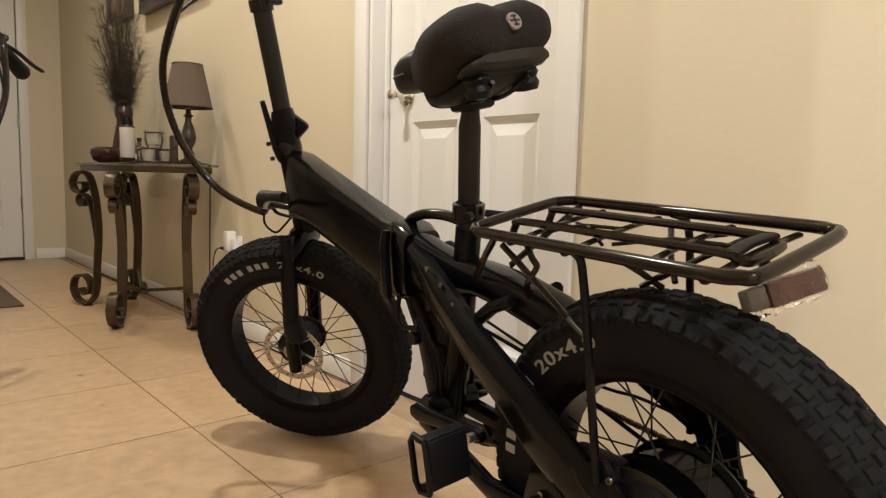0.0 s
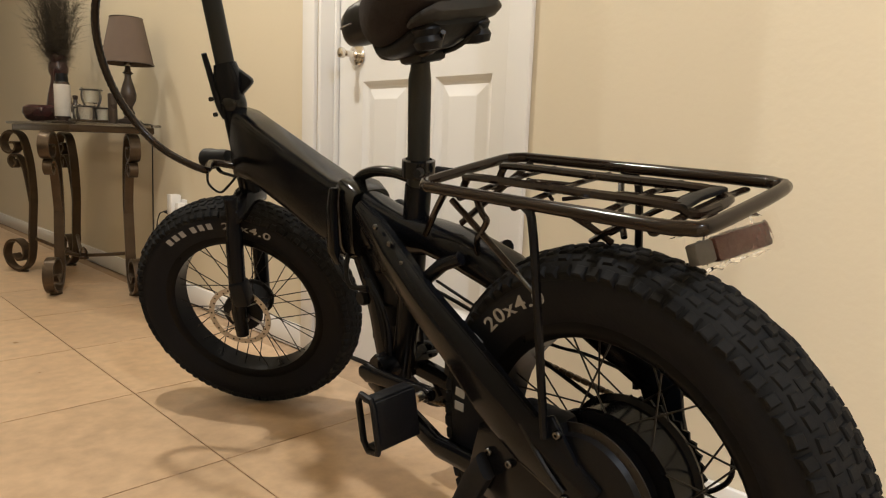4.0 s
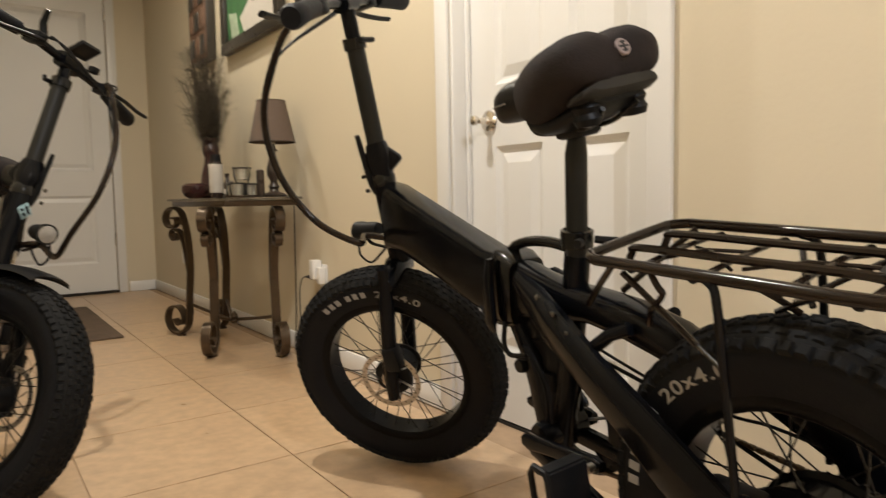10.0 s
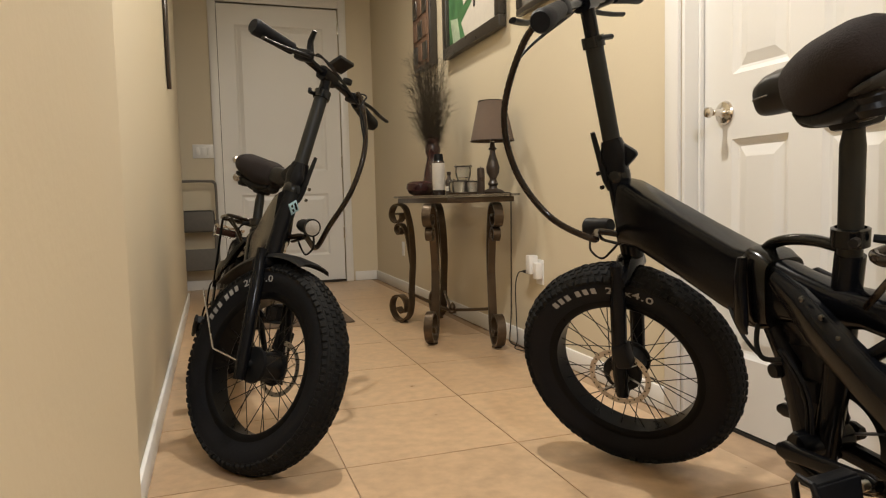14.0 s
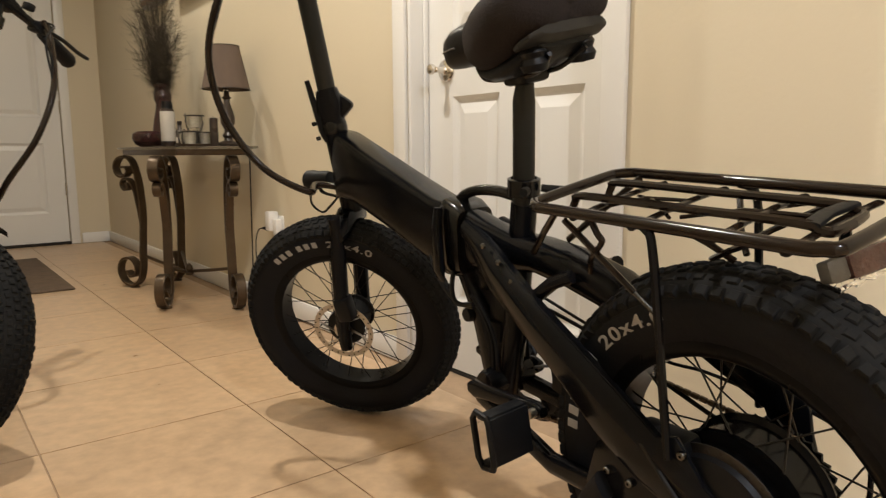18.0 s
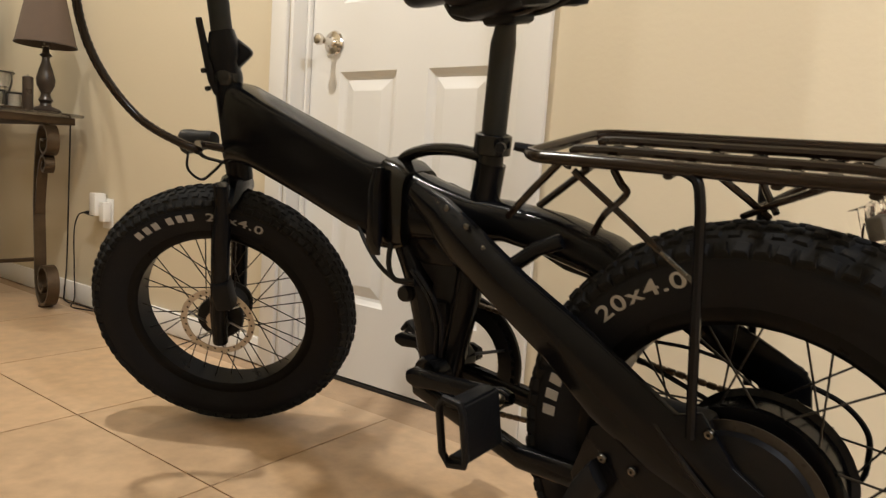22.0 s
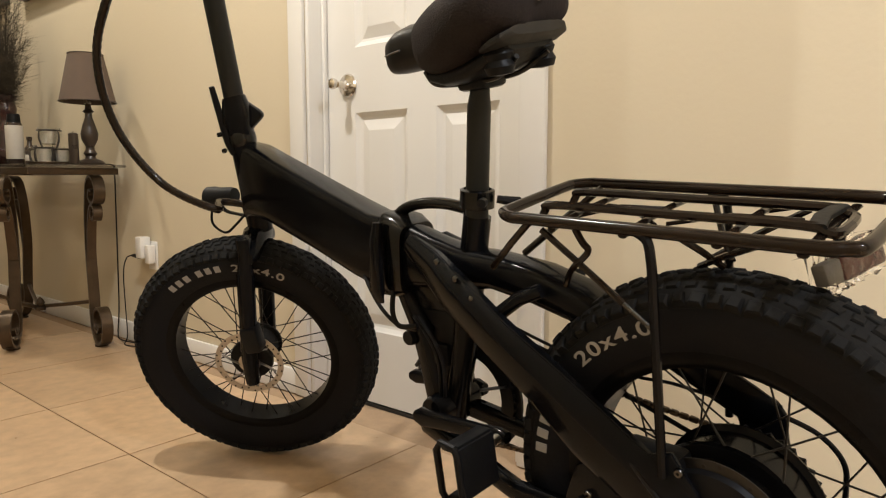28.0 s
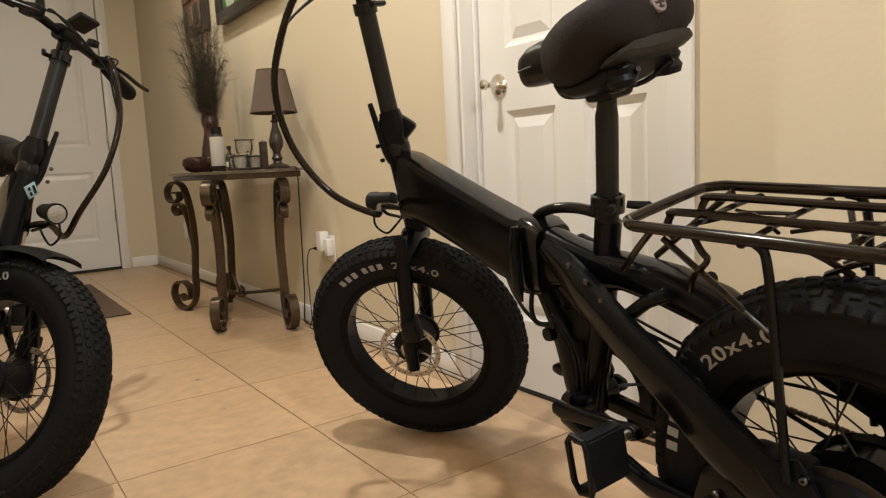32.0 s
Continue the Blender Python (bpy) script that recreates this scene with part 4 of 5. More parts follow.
        if s < 0:
            part("rack_hook", rk(tube(curve([(s * 0.094, 0.130, 0.660), (s * 0.096, 0.119, 0.645), (s * 0.096, 0.112, 0.637), (s * 0.092, 0.122, 0.625), (s * 0.082, 0.145, 0.605), (s * 0.060, 0.170, 0.575)], 4), 0.0042, 8)), BROWNTUBE, rack)
    for y in (0.165, 0.070, -0.035, -0.115):
        part("rack_crossbar", rk(tube([(-0.092, y, Z - 0.010), (-0.03, y, Z - 0.007), (0.03, y, Z - 0.007), (0.092, y, Z - 0.010)], 0.0058, 8, flat=0.55)), BROWNTUBE, rack)
    for a, b in (((-0.03, 0.17), (0.035, 0.08)), ((0.03, 0.16), (-0.035, 0.06)), ((-0.028, 0.05), (0.03, -0.08)), ((0.05, -0.03), (0.06, -0.11))):
        part("spring_wire", rk(tube([(a[0], a[1], Z - 0.012), ((a[0] + b[0]) / 2, (a[1] + b[1]) / 2, Z - 0.004), (b[0], b[1], Z - 0.012)], 0.0026, 6)), BROWNTUBE, rack)
    part("rack_strap", rk(loft([((x, -0.112 + 0.006 * math.cos(x * 40), Z + 0.002), (0, 1, 0), (0, 0, 1), 0.009, 0.004) for x in (-0.04, -0.03, 0.0, 0.03, 0.04)], 12, 3)), PLASTIC, rack, "black rubber strap end")
    part("rack_rod", rk(tube([(-0.092, 0.180, 0.654), (-0.086, 0.111, 0.600), (-0.083, 0.077, 0.572)], 0.0042, 8)), BROWNTUBE, rack)
    part("rod_tip", rk(tube([(-0.083, 0.077, 0.572), (-0.080, 0.041, 0.543)], 0.0030, 8)), BOLT, rack, "bare metal rod tip")
    RM = pose(0.056, -0.116, 0.606, -16, 0, -14) @ pose(0, 0, 0, 0, -5, 0)
    refl = part("rear_reflector", add(bmesh.new(), box(-0.030, -0.010, -0.017, 0.056, 0.010, 0.012, 0.005), RM), RED_LENS, bike, "brownish red rear reflector")
    part("reflector_holder", add(bmesh.new(), box(-0.058, -0.008, -0.014, -0.031, 0.008, 0.010, 0.003), RM), GREYD, refl, "dark grey reflector holder")
    wrap = bmesh.new()
    wr_rnd = random.Random(8)
    sect = []
    for k in range(13):
        x = -0.063 + 0.126 * k / 12
        fl = 1.0 + (0.12 if k in (0, 12) else 0.0)
        sect.append([(x + wr_rnd.uniform(-0.003, 0.003), y * fl + wr_rnd.uniform(-0.0035, 0.0035), z * fl + wr_rnd.uniform(-0.0035, 0.0035)) for y, z in ((-0.016, -0.022), (0.0, -0.024), (0.016, -0.022), (0.018, 0.0), (0.016, 0.021), (0.0, 0.023), (-0.016, 0.021), (-0.018, 0.0))])
    rings(wrap, sect, caps=False)
    part("reflector_wrap", add(bmesh.new(), wrap, RM), WRAP, refl, "crumpled clear plastic wrap", smooth=False)
    part("reflector_bracket", tube([(0.02, -0.115, 0.628), (0.01, -0.120, 0.645), (0, -0.118, 0.652)], 0.006, 8, flat=0.5), BLACK, refl)

    # front end, turned about the steering axis
    A0 = Vector((0, 1.012, 0.640))
    AX = Vector((0, -0.30, 0.954)).normalized()
    T = spin(A0, AX, steer)
    H0, HX = Vector((0.010, 1.028, 0.640)), Vector((-0.155, -0.150, 0.977)).normalized()
    TH = spin(H0, HX, steer + (5 if guards else 0))

    FT = T @ spin(A0, (0, 1, 0), -fork_tilt)

    def turned(bm, low=False):
        bmesh.ops.transform(bm, matrix=FT if low else TH, verts=bm.verts[:])
        return bm

    part("head_tube", tube([H0 - HX * 0.055, H0 + HX * 0.145], 0.027, 24), BLACK, bike)
    part("headset", tube([H0 + HX * 0.142, H0 + HX * 0.150, H0 + HX * 0.162, H0 + HX * 0.170], [0.029, 0.030, 0.029, 0.025], 24), GLOSS, bike)
    axle = Vector((0, 1.116, 0.2825))
    crown = A0 - AX * 0.070
    fork = part("fork_crown", turned(loft([(crown + Vector((x, 0, -abs(x) * 0.25)), (0, 1, 0), (0, 0, 1), w, h) for x, w, h in ((-0.078, 0.012, 0.016), (-0.06, 0.022, 0.024), (0, 0.027, 0.026), (0.06, 0.022, 0.024), (0.078, 0.012, 0.016))], 16, 2.6), True), BLACK, bike, "black fork crown")
    for s in (-1, 1):
        top = crown + Vector((s * 0.066, 0.004, -0.006))
        part("fork_leg", turned(tube([top + Vector((0, -0.004, 0.03)), top, top.lerp(axle + Vector((s * 0.066, 0, 0)), 0.15), top.lerp(axle + Vector((s * 0.068, 0.0, 0)), 0.19), axle + Vector((s * 0.070, -0.012, 0.02)), axle + Vector((s * 0.070, 0.0, -0.045))], [0.0165, 0.0165, 0.0165, 0.0195, 0.019, 0.016], 16), True), BLACK, fork, "black fork leg")
    fw = wheel(bike, "front_wheel", FT @ Matrix.Translation(axle) @ Matrix.Scale(0.985, 4), False, 0.105)
    part("caliper", turned(box(-0.094, 1.060, 0.325, -0.052, 1.100, 0.39, 0.008), True), PLASTIC, fork, "black brake caliper")
    TL = spin(H0, HX, 22 if not guards else 16)

    def lamped(bm):
        bmesh.ops.transform(bm, matrix=TL @ (pose(0.010, 0.012, 0.010) if not guards else pose(-0.030, 0.012, 0.036)), verts=bm.verts[:])
        return bm

    lamp = part("head_light", lamped(lathe([(0, -0.040), (0.016, -0.039), (0.019, -0.028), (0.021, 0.0), (0.025, 0.016), (0.026, 0.034), (0.022, 0.033)], 28, "y", (0, 1.105, 0.660))), PLASTIC, bike, "black round head light")
    part("lens", lamped(lathe([(0, 0.0385), (0.011, 0.0375), (0.0215, 0.0345), (0.0215, 0.032), (0, 0.032)], 24, "y", (0, 1.105, 0.660))), LENSM, lamp, "clear bright lens")
    part("light_bracket", lamped(tube(curve([(0.0, 1.112, 0.640), (0.0, 1.100, 0.626), (0, 1.064, 0.615), (0, 1.030, 0.605)], 4), 0.006, 8, flat=0.6)), BLACK, lamp)
    part("light_wire", lamped(tube(curve([(-0.015, 1.125, 0.64), (-0.02, 1.13, 0.605), (-0.015, 1.104, 0.580), (-0.01, 1.074, 0.595), (-0.01, 1.044, 0.615)], 5), 0.003, 6)), PLASTIC, lamp)
    # folding handlepost
    B0 = H0 + HX * 0.168
    PD = HX
    B1 = B0 - PD * 0.020
    hb = part("post_hinge", turned(loft([(B1 - PD * 0.004, (1, 0, 0), (0, 1, 0), 0.026, 0.027), (B1 + PD * 0.03, (1, 0, 0), (0, 1, 0), 0.025, 0.026), (B1 + PD * 0.045, (1, 0, 0), (0, 1, 0), 0.027, 0.032), (B1 + PD * 0.058, (1, 0, 0), (0, 1, 0), 0.026, 0.031), (B1 + PD * 0.092, (1, 0, 0), (0, 1, 0), 0.0215, 0.0225)], 20, 3)), BLACK, bike, "black handlepost hinge")
    part("hinge_catch", turned(tube(curve([B1 + Vector((-0.008, 0.020, -0.022)), B1 + Vector((-0.014, 0.025, 0.005)), B1 + Vector((-0.022, 0.023, 0.055)), B1 + Vector((-0.034, 0.018, 0.118))], 5), [0.013, 0.013, 0.010, 0.007], 10, flat=0.8)), PLASTIC, hb, "black hinge catch")
    for dz in (-0.012, 0.022):
        part("hinge_pin", turned(tube([B1 + Vector((-0.030, 0.030, dz)), B1 + Vector((-0.036, 0.033, dz))], 0.005, 10)), BOLT, hb)
    part("hinge_lip", turned(prism([(B1.y - 0.016, B1.z + 0.094), (B1.y - 0.058, B1.z + 0.050), (B1.y - 0.061, B1.z + 0.040), (B1.y - 0.054, B1.z + 0.034), (B1.y - 0.016, B1.z + 0.010)], -0.022, -0.002, 0.006)), BLACK, hb, "black hinge tongue")
    top = B0 + PD * reach
    post = part("handlepost", turned(tube([B0 + PD * 0.06, B0 + PD * 0.30], 0.0205, 20)), POST, bike, "black telescopic handlepost")
    part("inner_post", turned(tube([B0 + PD * 0.26, top], 0.0165, 18)), BLACK, post)
    cl = part("post_clamp", turned(tube([B0 + PD * 0.285, B0 + PD * 0.310], 0.0255, 20)), GLOSS, post, "black post clamp")
    part("clamp_lever", turned(tube([B0 + PD * 0.297 + Vector((-0.02, -0.025, 0)), B0 + PD * 0.297 + Vector((0.02, -0.036, 0)), B0 + PD * 0.297 + Vector((0.036, -0.02, 0.004))], 0.006, 8)), PLASTIC, cl)
    # handlebar with its fittings, square to the leaning post
    def bv(v):
        return Vector((v[0], v[1], v[2] + 0.155 * v[0]))

    bar = part("handlebar", turned(tube(curve([top + bv((-0.30, -0.022, -0.018)), top + bv((-0.18, -0.006, -0.004)), top + bv((-0.10, 0, 0)), top + bv((-0.05, 0, 0)), top + bv((0.05, 0, 0)), top + bv((0.10, 0, 0)), top + bv((0.18, -0.006, -0.004)), top + bv((0.30, -0.022, -0.018))], 5), 0.0115, 12)), BLACK, bike, "black handlebar")
    part("stem_clamp", turned(loft([(top + bv((x, 0, 0)), (0, 1, 0), (0, 0, 1), 0.021, 0.021) for x in (-0.03, 0.03)], 16, 3)), BLACK, bar)
    for s in (-1, 1):
        g0, g1 = top + bv((s * 0.165, -0.005, -0.003)), top + bv((s * 0.305, -0.023, -0.019))
        part("grip", turned(tube([g0, g0.lerp(g1, 0.1), g0.lerp(g1, 0.6), g0.lerp(g1, 0.92), g1], [0.018, 0.0185, 0.0205, 0.0235, 0.019], 16)), RUBBER, bar, "black rubber grip")
        lv = top + bv((s * 0.13, 0.0, 0.0))
        brake = part("brake_clamp", turned(box(lv.x - 0.016, lv.y - 0.014, lv.z - 0.018, lv.x + 0.016, lv.y + 0.040, lv.z + 0.014, 0.006)), PLASTIC, bar)
        part("brake_lever", turned(tube(curve([lv + Vector((0, 0.035, -0.004)), lv + Vector((s * 0.05, 0.052, -0.012)), lv + Vector((s * 0.12, 0.040, -0.020)), lv + Vector((s * 0.175, 0.030, -0.022))], 5), [0.008, 0.006, 0.006, 0.008], 10, flat=0.7)), PLASTIC, bar, "black brake lever")
    part("display", turned(add(bmesh.new(), box(-0.034, -0.028, -0.007, 0.034, 0.028, 0.007, 0.004), Matrix.Translation(top + bv((-0.01, 0.028, 0.048))) @ Matrix.Rotation(radians(38), 4, "X"))), PLASTIC, bar, "black display unit")
    part("thumb_lever", turned(tube([top + bv((0.105, 0.01, 0.012)), top + bv((0.11, 0.0, 0.05)), top + bv((0.118, 0.012, 0.080))], [0.012, 0.009, 0.007], 10)), PLASTIC, bar, "black thumb lever")
    part("light_switch", turned(add(bmesh.new(), box(-0.012, -0.012, -0.010, 0.012, 0.012, 0.010, 0.004), Matrix.Translation(top + bv((-0.085, 0.005, 0.030))))), PLASTIC, bar, "black light switch")
    lf = 1.0 if not guards else 0.68
    loom = [top + bv((-0.115, 0.035, 0.010)), top + bv((-0.10, 0.125 * lf, -0.035)), top + bv((-0.085, 0.225 * lf, -0.16)), top + bv((-0.065, 0.250 * lf, -0.30)), top + bv((-0.050, 0.205 * lf, -0.43)), top + bv((-0.048, 0.115, -0.505)), H0 + Vector((-0.046, 0.055, 0.030)), H0 + Vector((-0.030, 0.0, 0.008))]
    wrap = curve(loom, 22)
    part("cable_loom", turned(tube(wrap, [0.0085 if k % 2 else 0.0076 for k in range(len(wrap))], 10)), BROWNTUBE, bike, "black wrapped cable loom")
    for s, dx in ((1, 0.03), (1, 0.06), (-1, -0.02)):
        part("brake_cable", turned(tube(curve([top + bv((s * 0.115, 0.04, 0.010)), top + bv((s * 0.07 + dx, 0.095, -0.005)), top + bv((-0.06, 0.165 * lf, -0.06)), top + bv((-0.085, 0.222 * lf, -0.155))], 6), 0.0028, 6)), PLASTIC, bike, "black cable")
    part("frame_cable", tube(curve([(-0.028, 0.625, 0.545), (-0.040, 0.592, 0.512), (-0.046, 0.555, 0.480), (-0.044, 0.520, 0.460), (-0.034, 0.488, 0.455)], 6), 0.0036, 8), PLASTIC, bike, "black cable")
    part("frame_cable", tube(curve([(-0.036, 0.535, 0.520), (-0.048, 0.530, 0.485), (-0.050, 0.515, 0.462), (-0.036, 0.486, 0.462)], 6), 0.0045, 8), PLASTIC, bike, "black cable")
    part("stay_wire", tube(curve([(-0.085, 0.10, 0.40), (-0.096, 0.06, 0.37), (-0.098, 0.02, 0.33), (-0.095, 0.0, 0.31)], 5), 0.0032, 6), SPOKE, bike)
    if guards:
        arc = []
        for k in range(19):
            a = radians(-15 + 3.9 * k)
            arc.append([axle + Vector((x, R * math.sin(-a) * 1.0, R * math.cos(a))) for x, R in ((-0.056, 0.303), (-0.048, 0.315), (-0.03, 0.321), (0, 0.323), (0.03, 0.321), (0.048, 0.315), (0.056, 0.303), (0.048, 0.311), (0.03, 0.317), (0, 0.319), (-0.03, 0.317), (-0.048, 0.311))])
        gm = rings(bmesh.new(), arc)
        bmesh.ops.recalc_face_normals(gm, faces=gm.faces[:])
        guard = part("mud_guard", turned(gm, True), PLASTIC, bike, "black front mud guard")
        for s in (-1, 1):
            part("guard_wire", turned(tube([axle + Vector((s * 0.075, 0, 0.0)), axle + Vector((s * 0.084, -0.13, 0.005)), axle + Vector((s * 0.064, -0.290, 0.150))], 0.0025, 6), True), STEEL, guard, "bare steel guard wire")
        part("guard_bracket", turned(box(-0.012, 1.029, 0.555, 0.012, 1.054, 0.640, 0.003)), STEEL, guard)
        stick = box(-0.017, -0.0015, -0.017, 0.017, 0.0015, 0.017, 0.001)
        BM = Matrix.Translation(H0 + HX * 0.10) @ Matrix.Rotation(radians(8.5), 4, "X") @ Matrix.Rotation(radians(-9), 4, "Y") @ Matrix.Translation((0.004, 0.0285, 0)) @ Matrix.Rotation(radians(45), 4, "Y")
        mark = part("head_badge", turned(add(bmesh.new(), stick, BM)), BLUE, bike, "pale blue diamond head badge")
        for x0, z0, x1, z1 in ((-0.011, -0.011, -0.004, 0.011), (0.003, -0.011, 0.010, -0.002), (0.003, 0.003, 0.010, 0.011)):
            part("badge_mark", turned(add(bmesh.new(), box(x0, 0.0014, z0, x1, 0.0022, z1), BM)), BLACK, mark, smooth=False)
    return bike


bike_a = bicycle("black folding fat-tyre bicycle with rear rack, on its kickstand", pose(-0.478, 0.66, 0, 0, 0, -4.6) @ pose(0, 0, 0, 0, -7.0, 0), 40.5, False, -0.81, 2.4)
bike_b = bicycle("second black folding bicycle facing the first, with front mud guard", pose(-1.417, 3.325, 0, 0, 0, 183) @ pose(0, 0, 0, 0, -11.5, 0), 33, True, -0.81, 0.0, 0.36, 0.045)


# ---- console table and what stands on it ----
def flat_bar(pts, w, t, n=6):
    """A flat iron bar bent along a curve in the (y, z) plane, w wide along x, t thick."""
    P = curve([(0, y, z) for y, z in pts], n)
    loops = []
    for i, p in enumerate(P):
        d = (P[min(i + 1, len(P) - 1)] - P[max(i - 1, 0)]).normalized()
        nrm = Vector((0, -d.z, d.y))
        loops.append([p + Vector((x, 0, 0)) + nrm * s for x, s in ((-w / 2, -t / 2), (w / 2, -t / 2), (w / 2, t / 2), (-w / 2, t / 2))])
    bm = rings(bmesh.new(), loops)
    bmesh.ops.recalc_face_normals(bm, faces=bm.faces[:])
    return bm


TOP_Z = 0.752
table = thing("console_table", "console table with scrolled bronze iron legs and dark glass top", "table", pose(-0.22, 3.69, 0))
part("table_top", loft([((0, 0, z), (1, 0, 0), (0, 1, 0), w, h) for z, w, h in ((TOP_Z - 0.012, 0.196, 0.525), (TOP_Z - 0.010, 0.200, 0.530), (TOP_Z - 0.002, 0.200, 0.530), (TOP_Z, 0.197, 0.527))], 48, 8), SMOKED, table, "dark smoked glass top")
apron = box(-0.168, -0.45, TOP_Z - 0.040, 0.168, -0.436, TOP_Z - 0.013, 0.003)
for b in ((-0.168, 0.436, 0.168, 0.45), (-0.168, -0.436, -0.154, 0.436), (0.154, -0.436, 0.168, 0.436)):
    add(apron, box(b[0], b[1], TOP_Z - 0.040, b[2], b[3], TOP_Z - 0.013, 0.003))
part("apron", apron, IRON, table, "bronze iron apron frame")
for x, y, ang in ((-0.112, 0.37, 28), (-0.128, -0.11, 148), (0.100, -0.31, 172), (0.100, 0.42, 8)):
    leg = part("leg", flat_bar([(0.093, 0.706), (0.055, 0.690), (0.030, 0.650), (0.004, 0.547), (-0.006, 0.398), (0.004, 0.274), (0.012, 0.187), (0.014, 0.120), (0.035, 0.050), (0.090, 0.012), (0.152, 0.030), (0.182, 0.088), (0.160, 0.146), (0.104, 0.162), (0.062, 0.130), (0.060, 0.082), (0.098, 0.060), (0.126, 0.090)], 0.042, 0.011), IRON, table, "scrolled bronze iron leg")
    leg.matrix_basis = pose(x, y, 0, 0, 0, ang)
    for pts, wd in (([(0.060, 0.694), (0.100, 0.706), (0.143, 0.690), (0.165, 0.653), (0.152, 0.612), (0.112, 0.597), (0.076, 0.620), (0.084, 0.650), (0.120, 0.646)], 0.044),
                    ([(0.002, 0.36), (0.016, 0.44), (0.034, 0.52), (0.060, 0.570), (0.085, 0.588), (0.116, 0.582), (0.126, 0.553), (0.102, 0.528), (0.079, 0.545), (0.092, 0.566)], 0.036)):
        part("scroll", flat_bar(pts, wd, 0.009), IRON, leg)
    part("foot_pad", lathe([(0.0, 0.0), (0.026, 0.0), (0.026, 0.006), (0.012, 0.010), (0.012, 0.018), (0.0, 0.018)], 16, "z", (0, 0.085, 0)), IRON, leg)
for a, b in (((-0.107, 0.355), (-0.01, 0.06)), ((-0.123, -0.095), (-0.01, 0.02)), ((0.095, -0.295), (0.01, 0.02)), ((0.095, 0.405), (0.01, 0.06))):
    part("stretcher", tube(curve([(a[0], a[1], 0.175), ((a[0] + b[0]) / 2, (a[1] + b[1]) / 2, 0.150), (b[0], b[1], 0.128)], 5), 0.0085, 8), IRON, table)
part("finial", lathe([(0, 0.112), (0.020, 0.115), (0.022, 0.126), (0.012, 0.134), (0.018, 0.146), (0.014, 0.160), (0.004, 0.172), (0, 0.176)], 18), IRON, table)


def stand(name, label, category, profile, material, x, y, seg=28, z=TOP_Z):
    ob = part(name, lathe(profile, seg), material, None, label)
    ob.matrix_world = pose(x, y, z + 0.0005)
    return tagged(ob, category=category)


lamp = thing("table_lamp", "table lamp with brown cloth shade and dark turned base", "lamp", pose(-0.135, 3.30, TOP_Z + 0.0005))
part("base", lathe([(0, 0), (0.052, 0), (0.054, 0.008), (0.046, 0.016), (0.022, 0.024), (0.018, 0.034), (0.026, 0.046), (0.018, 0.060), (0.016, 0.072), (0.030, 0.100), (0.033, 0.125), (0.024, 0.160), (0.014, 0.190), (0.013, 0.206), (0.022, 0.214), (0.013, 0.222), (0.010, 0.245), (0, 0.245)], 28), LAMPWOOD, lamp, "dark turned lamp base")
shade = part("shade", lathe([(0.105, 0.250), (0.0645, 0.440), (0.0630, 0.440), (0.1035, 0.250)], 40, closed=True), SHADE, lamp, "tapered brown cloth shade")
part("shade_trim", tube([(0.1055 * math.cos(math.tau * k / 40), 0.1055 * math.sin(math.tau * k / 40), 0.2515) for k in range(40)], 0.0022, 6, True), LAMPWOOD, shade)
part("shade_trim", tube([(0.065 * math.cos(math.tau * k / 40), 0.065 * math.sin(math.tau * k / 40), 0.4395) for k in range(40)], 0.0020, 6, True), LAMPWOOD, shade)
part("spider", tube([(-0.063, 0, 0.43), (0, 0, 0.425), (0.063, 0, 0.43)], 0.0015, 6), STEEL, shade)
part("socket", lathe([(0, 0.245), (0.013, 0.245), (0.014, 0.29), (0.008, 0.30), (0.008, 0.43), (0, 0.43)], 14), CHROME, lamp)
part("lamp_cord", tube(curve([(0.045, 0.02, 0.006), (0.08, 0.05, 0.004), (0.110, 0.068, 0.004), (0.1245, 0.072, -0.006), (0.1255, 0.072, -0.06), (0.122, 0.072, -0.30), (0.116, 0.070, -0.60), (0.105, 0.066, -0.72), (0.100, 0.040, -0.749), (0.105, -0.06, -0.749), (0.108, -0.16, -0.749)], 6), 0.0028, 6), PLASTIC, lamp, "black lamp cord")

